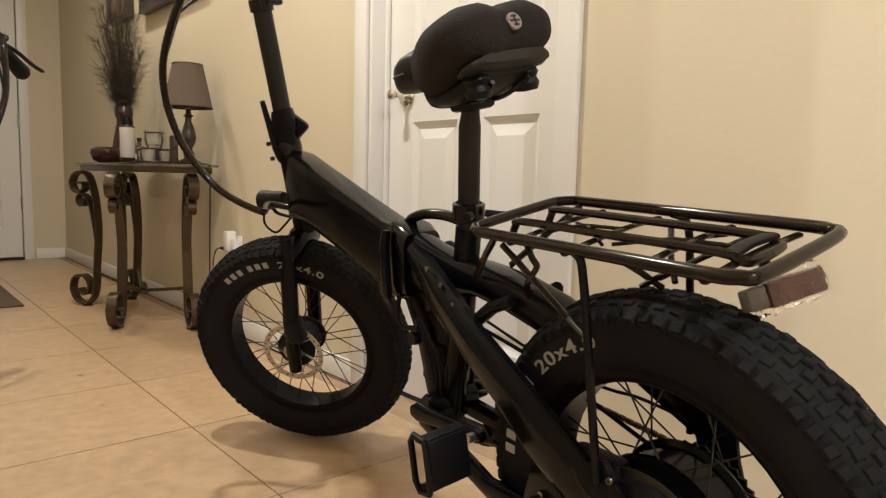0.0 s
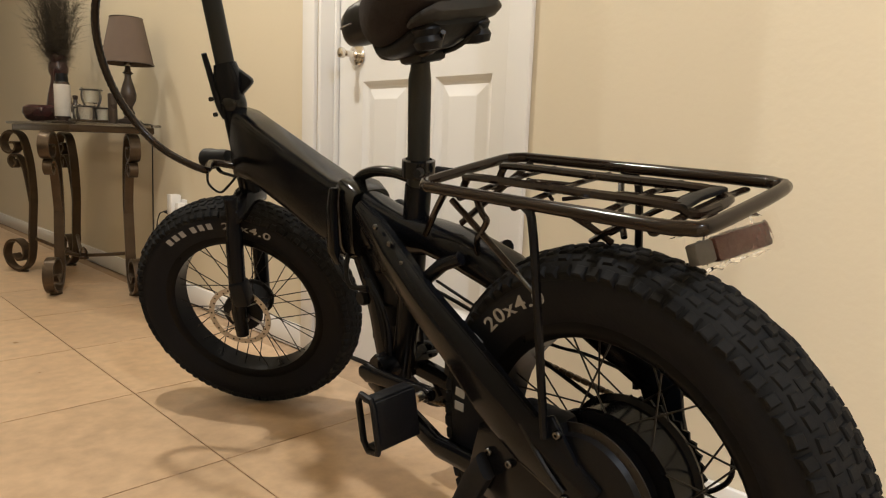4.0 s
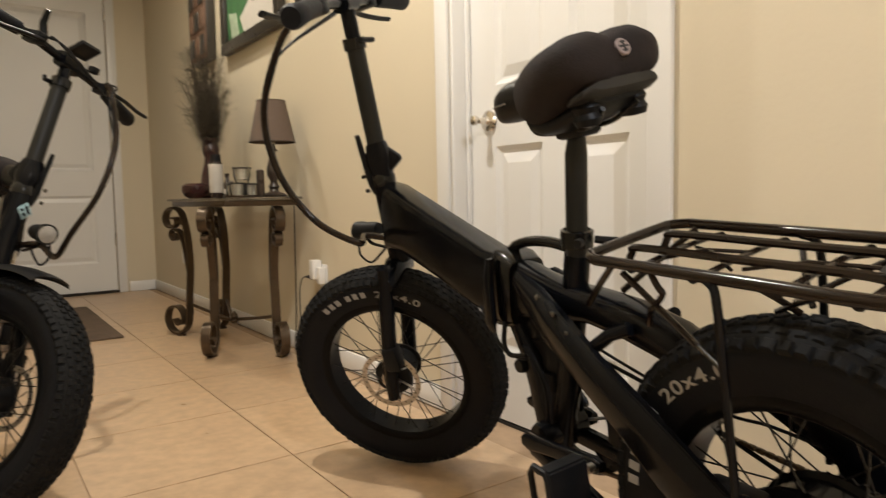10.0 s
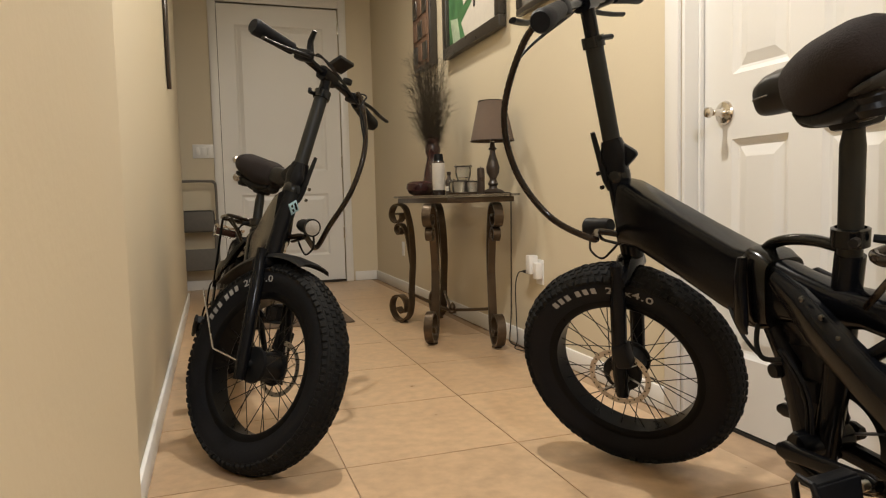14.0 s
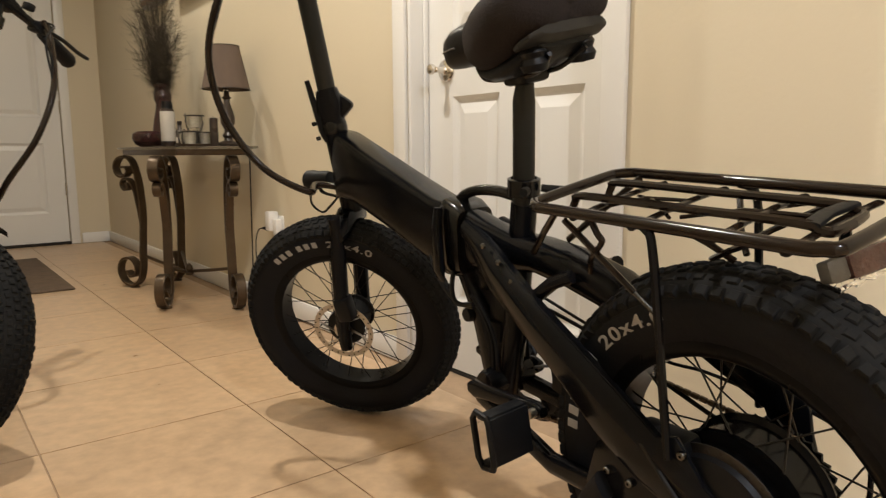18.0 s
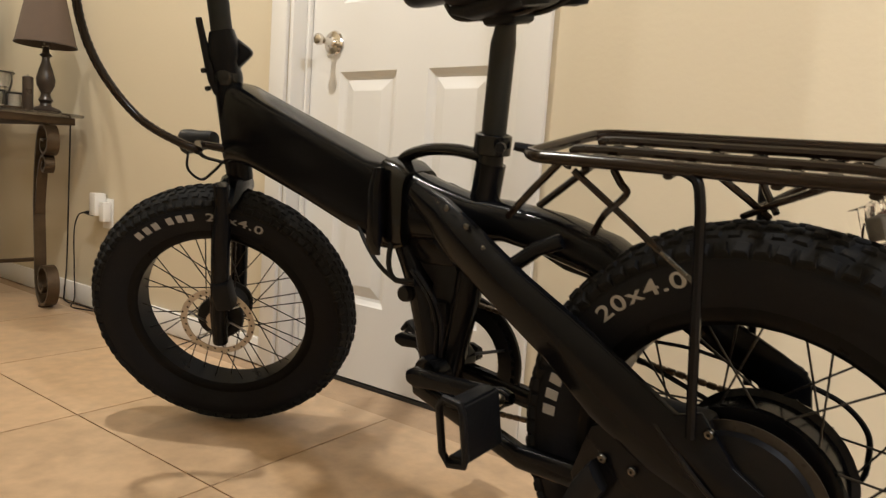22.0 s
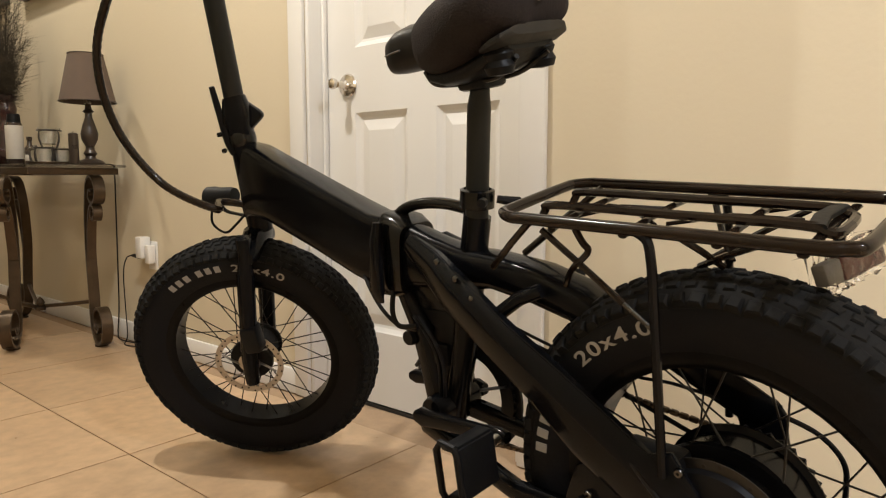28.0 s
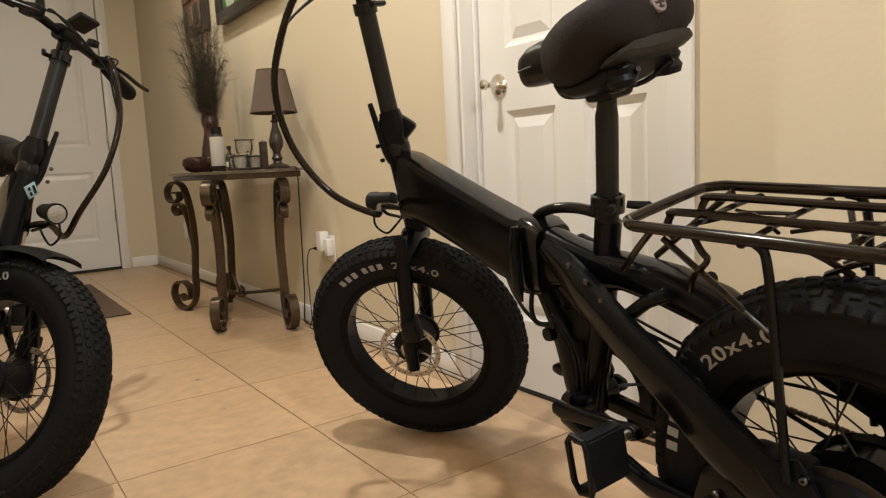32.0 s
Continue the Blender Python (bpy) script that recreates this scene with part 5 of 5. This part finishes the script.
vase = stand("vase", "tall dark red tapered vase holding dried reeds", "vase", [(0, 0), (0.064, 0), (0.068, 0.010), (0.064, 0.06), (0.051, 0.14), (0.038, 0.20), (0.035, 0.225), (0.044, 0.250), (0.046, 0.275), (0.036, 0.300), (0.042, 0.318), (0.042, 0.332), (0.036, 0.338), (0.030, 0.315), (0.030, 0.2), (0, 0.2)], RED, -0.19, 4.06)
reeds = thing("dried_reeds", "bunch of dried feathery reeds in the vase", "plant", pose(-0.19, 4.06, TOP_Z + 0.21))
rnd = random.Random(5)
stems, plumes = bmesh.new(), bmesh.new()
for k in range(90):
    a, sp, h = rnd.uniform(0, math.tau), 0.165 * rnd.random() ** 0.8, rnd.uniform(0.24, 0.60)
    top = Vector((sp * math.cos(a) * 0.8, sp * math.sin(a), h))
    pts = curve([(0.008 * math.cos(a), 0.008 * math.sin(a), 0.0), (0.014 * math.cos(a), 0.014 * math.sin(a), 0.10), (top.x * 0.5, top.y * 0.5, h * 0.55), top], 4)
    tube(pts, [0.0016, 0.0007], 4, bm=stems)
    n = len(pts)
    for i in range(105):
        f = rnd.uniform(0.26, 1.0)
        p = pts[min(int(f * (n - 1)), n - 1)].lerp(pts[min(int(f * (n - 1)) + 1, n - 1)], rnd.random())
        d = (Vector((p.x, p.y, 0)) * 6 + Vector((rnd.gauss(0, 0.6), rnd.gauss(0, 0.6), rnd.uniform(-0.3, 1.6)))).normalized() * rnd.uniform(0.035, 0.105)
        side = d.cross(Vector((rnd.gauss(0, 1), rnd.gauss(0, 1), rnd.gauss(0, 1)))).normalized() * 0.0009
        vs = [plumes.verts.new(p - side), plumes.verts.new(p + side), plumes.verts.new(p + d)]
        plumes.faces.new(vs)
tagged(part("reed_stem", stems, REED, reeds), kind="stuff")
tagged(part("reed_plume", plumes, REED, reeds, "feathery brown plumes", smooth=False), kind="stuff")

stand("bowl", "glossy wine red ceramic bowl on the table", "bowl", [(0, 0), (0.038, 0), (0.064, 0.014), (0.079, 0.042), (0.075, 0.068), (0.054, 0.080), (0.050, 0.076), (0.064, 0.060), (0.068, 0.042), (0.05, 0.012), (0, 0.008)], RED, -0.30, 3.97)
bottle = stand("bottle", "dark bottle with white paper label and black cap", "bottle", [(0, 0), (0.031, 0), (0.033, 0.006), (0.033, 0.165), (0.028, 0.178), (0.0, 0.180)], mat("dark_glass", (0.03, 0.02, 0.016), 0.12, var=0.2), -0.29, 3.66)
part("label", lathe([(0.0333, 0.026), (0.0338, 0.028), (0.0338, 0.164), (0.0333, 0.166)], 28), PAPER, bottle, "white paper label")
part("cap", lathe([(0.0, 0.178), (0.026, 0.178), (0.025, 0.20), (0.023, 0.214), (0, 0.215)], 24), PLASTIC, bottle, "black cap")
small = stand("small_bottle", "small dark bottle with pale label", "bottle", [(0, 0), (0.017, 0), (0.019, 0.004), (0.019, 0.070), (0.010, 0.085), (0.008, 0.100), (0.011, 0.104), (0.011, 0.118), (0, 0.119)], LAMPWOOD, -0.26, 3.585, 18)
part("label", lathe([(0.0192, 0.018), (0.0196, 0.019), (0.0196, 0.042), (0.0192, 0.043)], 18), PAPER, small, "pale label")
tray = part("tray", lathe([(0, 0), (0.098, 0), (0.102, 0.008), (0.100, 0.010), (0.094, 0.004), (0, 0.003)], 32), IRON, None, "round dark metal tray under the votive glasses")
tray.matrix_world = pose(-0.25, 3.36, TOP_Z + 0.0005)
tagged(tray, category="tray")
for x, y, z, r, h in ((-0.292, 3.405, 0.004, 0.031, 0.066), (-0.296, 3.335, 0.004, 0.034, 0.070), (-0.226, 3.402, 0.004, 0.031, 0.066), (-0.230, 3.334, 0.004, 0.031, 0.066), (-0.262, 3.368, 0.078, 0.040, 0.066)):
    cup = thing("votive_holder", "clear glass votive cup in a wire holder", "candle holder", pose(x, y, TOP_Z + z), group="votive cups on the tray")
    part("cup", lathe([(0, 0), (r * 0.75, 0), (r * 0.92, h * 0.5), (r, h), (r - 0.002, h), (r * 0.85, h * 0.5), (r * 0.68, 0.005), (0, 0.005)], 22), glass, cup, "clear glass cup")
    part("candle", lathe([(0, 0.0055), (r * 0.66, 0.0055), (r * 0.84, h * 0.80), (0, h * 0.80)], 16), WAX, cup, "white wax")
    wire = tube([((r + 0.003) * math.cos(math.tau * k / 24), (r + 0.003) * math.sin(math.tau * k / 24), h * 0.86) for k in range(24)], 0.0030, 5, True)
    for k in range(4):
        a = math.tau * k / 4 + 0.4
        c, s = math.cos(a), math.sin(a)
        tube(curve([((r + 0.003) * c, (r + 0.003) * s, h * 0.86), ((r + 0.009) * c, (r + 0.009) * s, h * 0.5), ((r + 0.002) * c, (r + 0.002) * s, 0.004), (0.004 * c, 0.004 * s, -z + 0.0045)], 4), 0.0030, 5, bm=wire)
    part("wire_frame", wire, FRAMEW, cup, "dark wire frame")
stand("pillar_candle", "slim dark brown candle beside the lamp", "candle", [(0, 0), (0.017, 0), (0.018, 0.004), (0.018, 0.118), (0.012, 0.122), (0.002, 0.118), (0.001, 0.128), (0, 0.128)], LAMPWOOD, -0.22, 3.245, 20)

# ---- walls: pictures, sockets ----
pic = thing("framed_photo", "framed green photograph in a wide black frame", "picture", pose(-0.004, 3.83, 1.575))
for b in ((-0.042, -0.43, 0, 0, 0.43, 0.062), (-0.042, -0.43, 0.60, 0, 0.43, 0.662), (-0.042, -0.43, 0.062, 0, -0.368, 0.60), (-0.042, 0.368, 0.062, 0, 0.43, 0.60)):
    part("frame_rail", box(*b, 0.006), FRAMEW, pic, "black frame rail")
part("photo", box(-0.016, -0.368, 0.062, -0.010, 0.368, 0.60), GREENP, pic, "green landscape photograph", smooth=False)
for poly, mt in (([(-0.36, 0.07), (0.10, 0.07), (0.16, 0.16), (-0.02, 0.24), (-0.36, 0.20)], PAPER), ([(0.18, 0.07), (0.30, 0.07), (0.34, 0.22), (0.22, 0.20)], GREENL), ([(-0.36, 0.24), (-0.10, 0.27), (0.02, 0.36), (-0.08, 0.42), (-0.36, 0.40)], GREENL),
                 ([(0.04, 0.27), (0.12, 0.25), (0.14, 0.34), (0.05, 0.36)], PAPER), ([(-0.34, 0.44), (-0.22, 0.44), (-0.22, 0.56), (-0.34, 0.56)], GREENL), ([(-0.18, 0.46), (-0.12, 0.45), (-0.10, 0.58), (-0.17, 0.58)], PAPER), ([(0.10, 0.38), (0.15, 0.36), (0.17, 0.56), (0.12, 0.57)], FRAMEW), ([(-0.06, 0.20), (-0.03, 0.20), (-0.04, 0.40), (-0.06, 0.40)], FRAMEW)):
    part("photo_patch", prism(poly, -0.018, -0.0165), mt, pic, "patch in the photograph", smooth=False)
part("glazing_bead", box(-0.030, -0.372, 0.058, -0.024, 0.372, 0.066), STEEL, pic, "thin silver inner edge")
carve = thing("carved_panel", "tall carved brown relief panel with dark side", "wall decoration", pose(-0.004, 4.66, 1.60))
part("panel_box", box(-0.050, -0.18, 0, 0, 0.18, 0.80, 0.004), FRAMEW, carve, "dark panel edge")
part("panel_face", box(-0.058, -0.165, 0.015, -0.0505, 0.165, 0.785, 0.002), BROWNP, carve, "brown relief face")
for k in range(5):
    for j in range(3):
        part("relief_block", box(-0.066, -0.150 + 0.105 * j, 0.04 + 0.15 * k, -0.0585, -0.065 + 0.105 * j, 0.155 + 0.15 * k, 0.004), BROWNP if (j + k) % 2 else FRAMEW, carve)
pic2 = thing("grey_picture", "grey print in a thin dark frame", "picture", pose(-0.004, 3.03, 1.575))
for b in ((-0.03, -0.20, 0, 0, 0.20, 0.03), (-0.03, -0.20, 0.47, 0, 0.20, 0.50), (-0.03, -0.20, 0.03, 0, -0.17, 0.47), (-0.03, 0.17, 0.03, 0, 0.20, 0.47)):
    part("frame_rail", box(*b, 0.004), FRAMEW, pic2, "dark frame rail")
part("print", box(-0.012, -0.17, 0.03, -0.006, 0.17, 0.47), GREYF, pic2, "grey print", smooth=False)


def outlet(y, z):
    ob = thing("wall_outlet", "white wall socket plate", "socket", pose(-0.0005, y, z))
    part("plate", box(-0.006, -0.036, -0.058, 0, 0.036, 0.058, 0.003), WHITE, ob, "white plate")
    for dz in (-0.02, 0.02):
        part("socket_face", lathe([(0, -0.0075), (0.014, -0.0075), (0.0155, -0.006), (0, -0.006)], 20, "x", (0, 0, dz)), WHITE, ob)
    return ob


outlet(3.075, 0.385)
outlet(5.45, 0.34)
plug = thing("plug_adapter", "white plug-in adapter with black cord in the socket", "plug", pose(-0.0075, 3.095, 0.40))
part("adapter_body", box(-0.045, -0.012, -0.025, 0, 0.034, 0.062, 0.006), WHITE, plug, "white adapter")
part("adapter_side", box(-0.032, -0.050, -0.045, 0, -0.014, 0.030, 0.006), WHITE, plug, "white charger")
part("plug_head", tube([(-0.03, 0.030, -0.018), (-0.034, 0.062, -0.018), (-0.036, 0.085, -0.019)], [0.011, 0.008, 0.004], 10), PLASTIC, plug, "black plug")
part("cord", tube(curve([(-0.036, 0.085, -0.019), (-0.04, 0.125, -0.035), (-0.045, 0.145, -0.10), (-0.045, 0.14, -0.25), (-0.045, 0.135, -0.36), (-0.06, 0.13, -0.396), (-0.05, 0.07, -0.397), (-0.03, 0.0, -0.397)], 6), 0.0026, 6), PLASTIC, plug, "black cord")

sw = thing("light_switch", "white triple light switch plate", "switch", pose(-1.475, FAR_Y - 0.0005, 1.175))
part("plate", box(-0.085, -0.006, -0.058, 0.085, 0, 0.058, 0.003), WHITE, sw, "white plate")
for k in (-1, 0, 1):
    part("rocker", box(-0.016 + 0.046 * k, -0.010, -0.033, 0.016 + 0.046 * k, -0.006, 0.033, 0.002), WHITE, sw)

rug = part("door_mat", box(-1.36, 4.27, 0.0005, -0.64, 5.62, 0.010, 0.004), RUG, None, "dark brown patterned runner rug on the tiles")
tagged(rug, category="rug")
stool = thing("step_stool", "folded grey steel step stool against the wall", "step stool", pose(-1.56, 6.20, 0, -5))
part("frame", tube(curve([(-0.17, 0, 0.0), (-0.17, 0, 0.45), (-0.17, 0, 0.86), (-0.155, 0, 0.91), (-0.12, 0, 0.925), (0.12, 0, 0.925), (0.155, 0, 0.91), (0.17, 0, 0.86), (0.17, 0, 0.45), (0.17, 0, 0.0)], 5), 0.011, 10), GREYF, stool, "grey tubular frame")
part("top_step", box(-0.15, -0.035, 0.50, 0.15, 0.0, 0.68, 0.030), GREYD, stool, "grey ribbed step")
part("lower_step", box(-0.15, -0.045, 0.18, 0.15, -0.005, 0.36, 0.010), GREYD, stool, "grey ribbed step")
for s in (-1, 1):
    part("rear_leg", tube([(s * 0.15, 0.03, 0.012), (s * 0.15, 0.02, 0.60)], 0.010, 8), GREYF, stool)

decor = thing("hanging_ornament", "narrow dark wooden hanging ornament on the wall", "wall decoration", pose(HALL_L + 0.0005, 4.27, 1.36))
part("ornament_body", loft([((0.012, 0, z), (1, 0, 0), (0, 1, 0), 0.011, w) for z, w in ((0.0, 0.008), (0.04, 0.05), (0.10, 0.07), (0.30, 0.075), (0.50, 0.07), (0.56, 0.03))], 16, 3), LAMPWOOD, decor, "dark wooden body")
part("ornament_hook", tube([(0.004, 0, 0.55), (0.004, 0, 0.62)], 0.003, 6), IRON, decor)

for y, z, h in ((2.58, 1.39, 0.40), (3.33, 1.615, 0.30)):
    hung = thing("wall_pendant", "slim dark iron pendant hanging on the wall", "wall decoration", pose(HALL_L + 0.0005, y, z), group="wall pendants")
    part("pendant_body", loft([((0.009, 0, k), (1, 0, 0), (0, 1, 0), 0.008, w) for k, w in ((0.0, 0.005), (0.02, 0.016), (0.10, 0.022), (h - 0.05, 0.022), (h, 0.008))], 12, 3), LAMPWOOD, hung, "dark iron body")
    part("pendant_hook", tube([(0.004, 0, h - 0.01), (0.004, 0, h + 0.05)], 0.003, 6), IRON, hung)

# ---- ceiling lights ----
for x, y in ((-0.90, 1.95), (-0.55, 3.85), (-1.10, -0.9)):
    can = thing("recessed_light", "round white recessed ceiling light", "ceiling light", pose(x, y, CEIL_Z), group="recessed ceiling lights")
    part("trim_ring", lathe([(0.075, -0.001), (0.098, -0.001), (0.098, -0.006), (0.075, -0.010)], 32, closed=True), WHITE, can, "white trim ring")
    part("lamp_lens", lathe([(0, -0.001), (0.074, -0.001), (0.074, -0.004), (0, -0.004)], 28), BULB, can, "glowing lens")

# unseen fixture, added only to hold the bulbs that band the wall
pendant = thing("added_lamp_frame", "unseen black iron lamp frame added to carry the two band bulbs", "lamp", pose(-3.20, -1.63, 1.80))
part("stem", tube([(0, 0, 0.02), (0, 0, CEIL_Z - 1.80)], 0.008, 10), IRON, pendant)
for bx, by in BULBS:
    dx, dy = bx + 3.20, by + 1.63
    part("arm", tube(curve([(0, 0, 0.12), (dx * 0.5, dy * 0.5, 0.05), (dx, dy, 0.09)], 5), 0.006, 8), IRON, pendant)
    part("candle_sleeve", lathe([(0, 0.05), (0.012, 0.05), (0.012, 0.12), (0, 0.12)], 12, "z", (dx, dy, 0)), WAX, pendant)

# ---- floor tiles ----
PITCH, JOINT = 0.520, 0.004
tile_mesh = None
ix = 0
for i in range(-8, 1):
    for j in range(-11, 10):
        x0, y0 = -0.585 + PITCH * i, 1.57 + PITCH * j
        x1, y1 = min(x0 + PITCH, 0.066) - JOINT, min(y0 + PITCH, 6.36) - JOINT
        if x1 - x0 < 0.04 or y1 - y0 < 0.04 or y0 < -3.7:
            continue
        full = abs(x1 - x0 + JOINT - PITCH) < 1e-4 and abs(y1 - y0 + JOINT - PITCH) < 1e-4
        if full and tile_mesh is not None:
            share("tile", tile_mesh, floor, pose(x0, y0, 0))
            continue
        ob = part("tile", box(0, 0, -0.012, x1 - x0, y1 - y0, 0), TILE, floor, smooth=False)
        ob.matrix_basis = pose(x0, y0, 0)
        if full:
            tile_mesh = ob.data
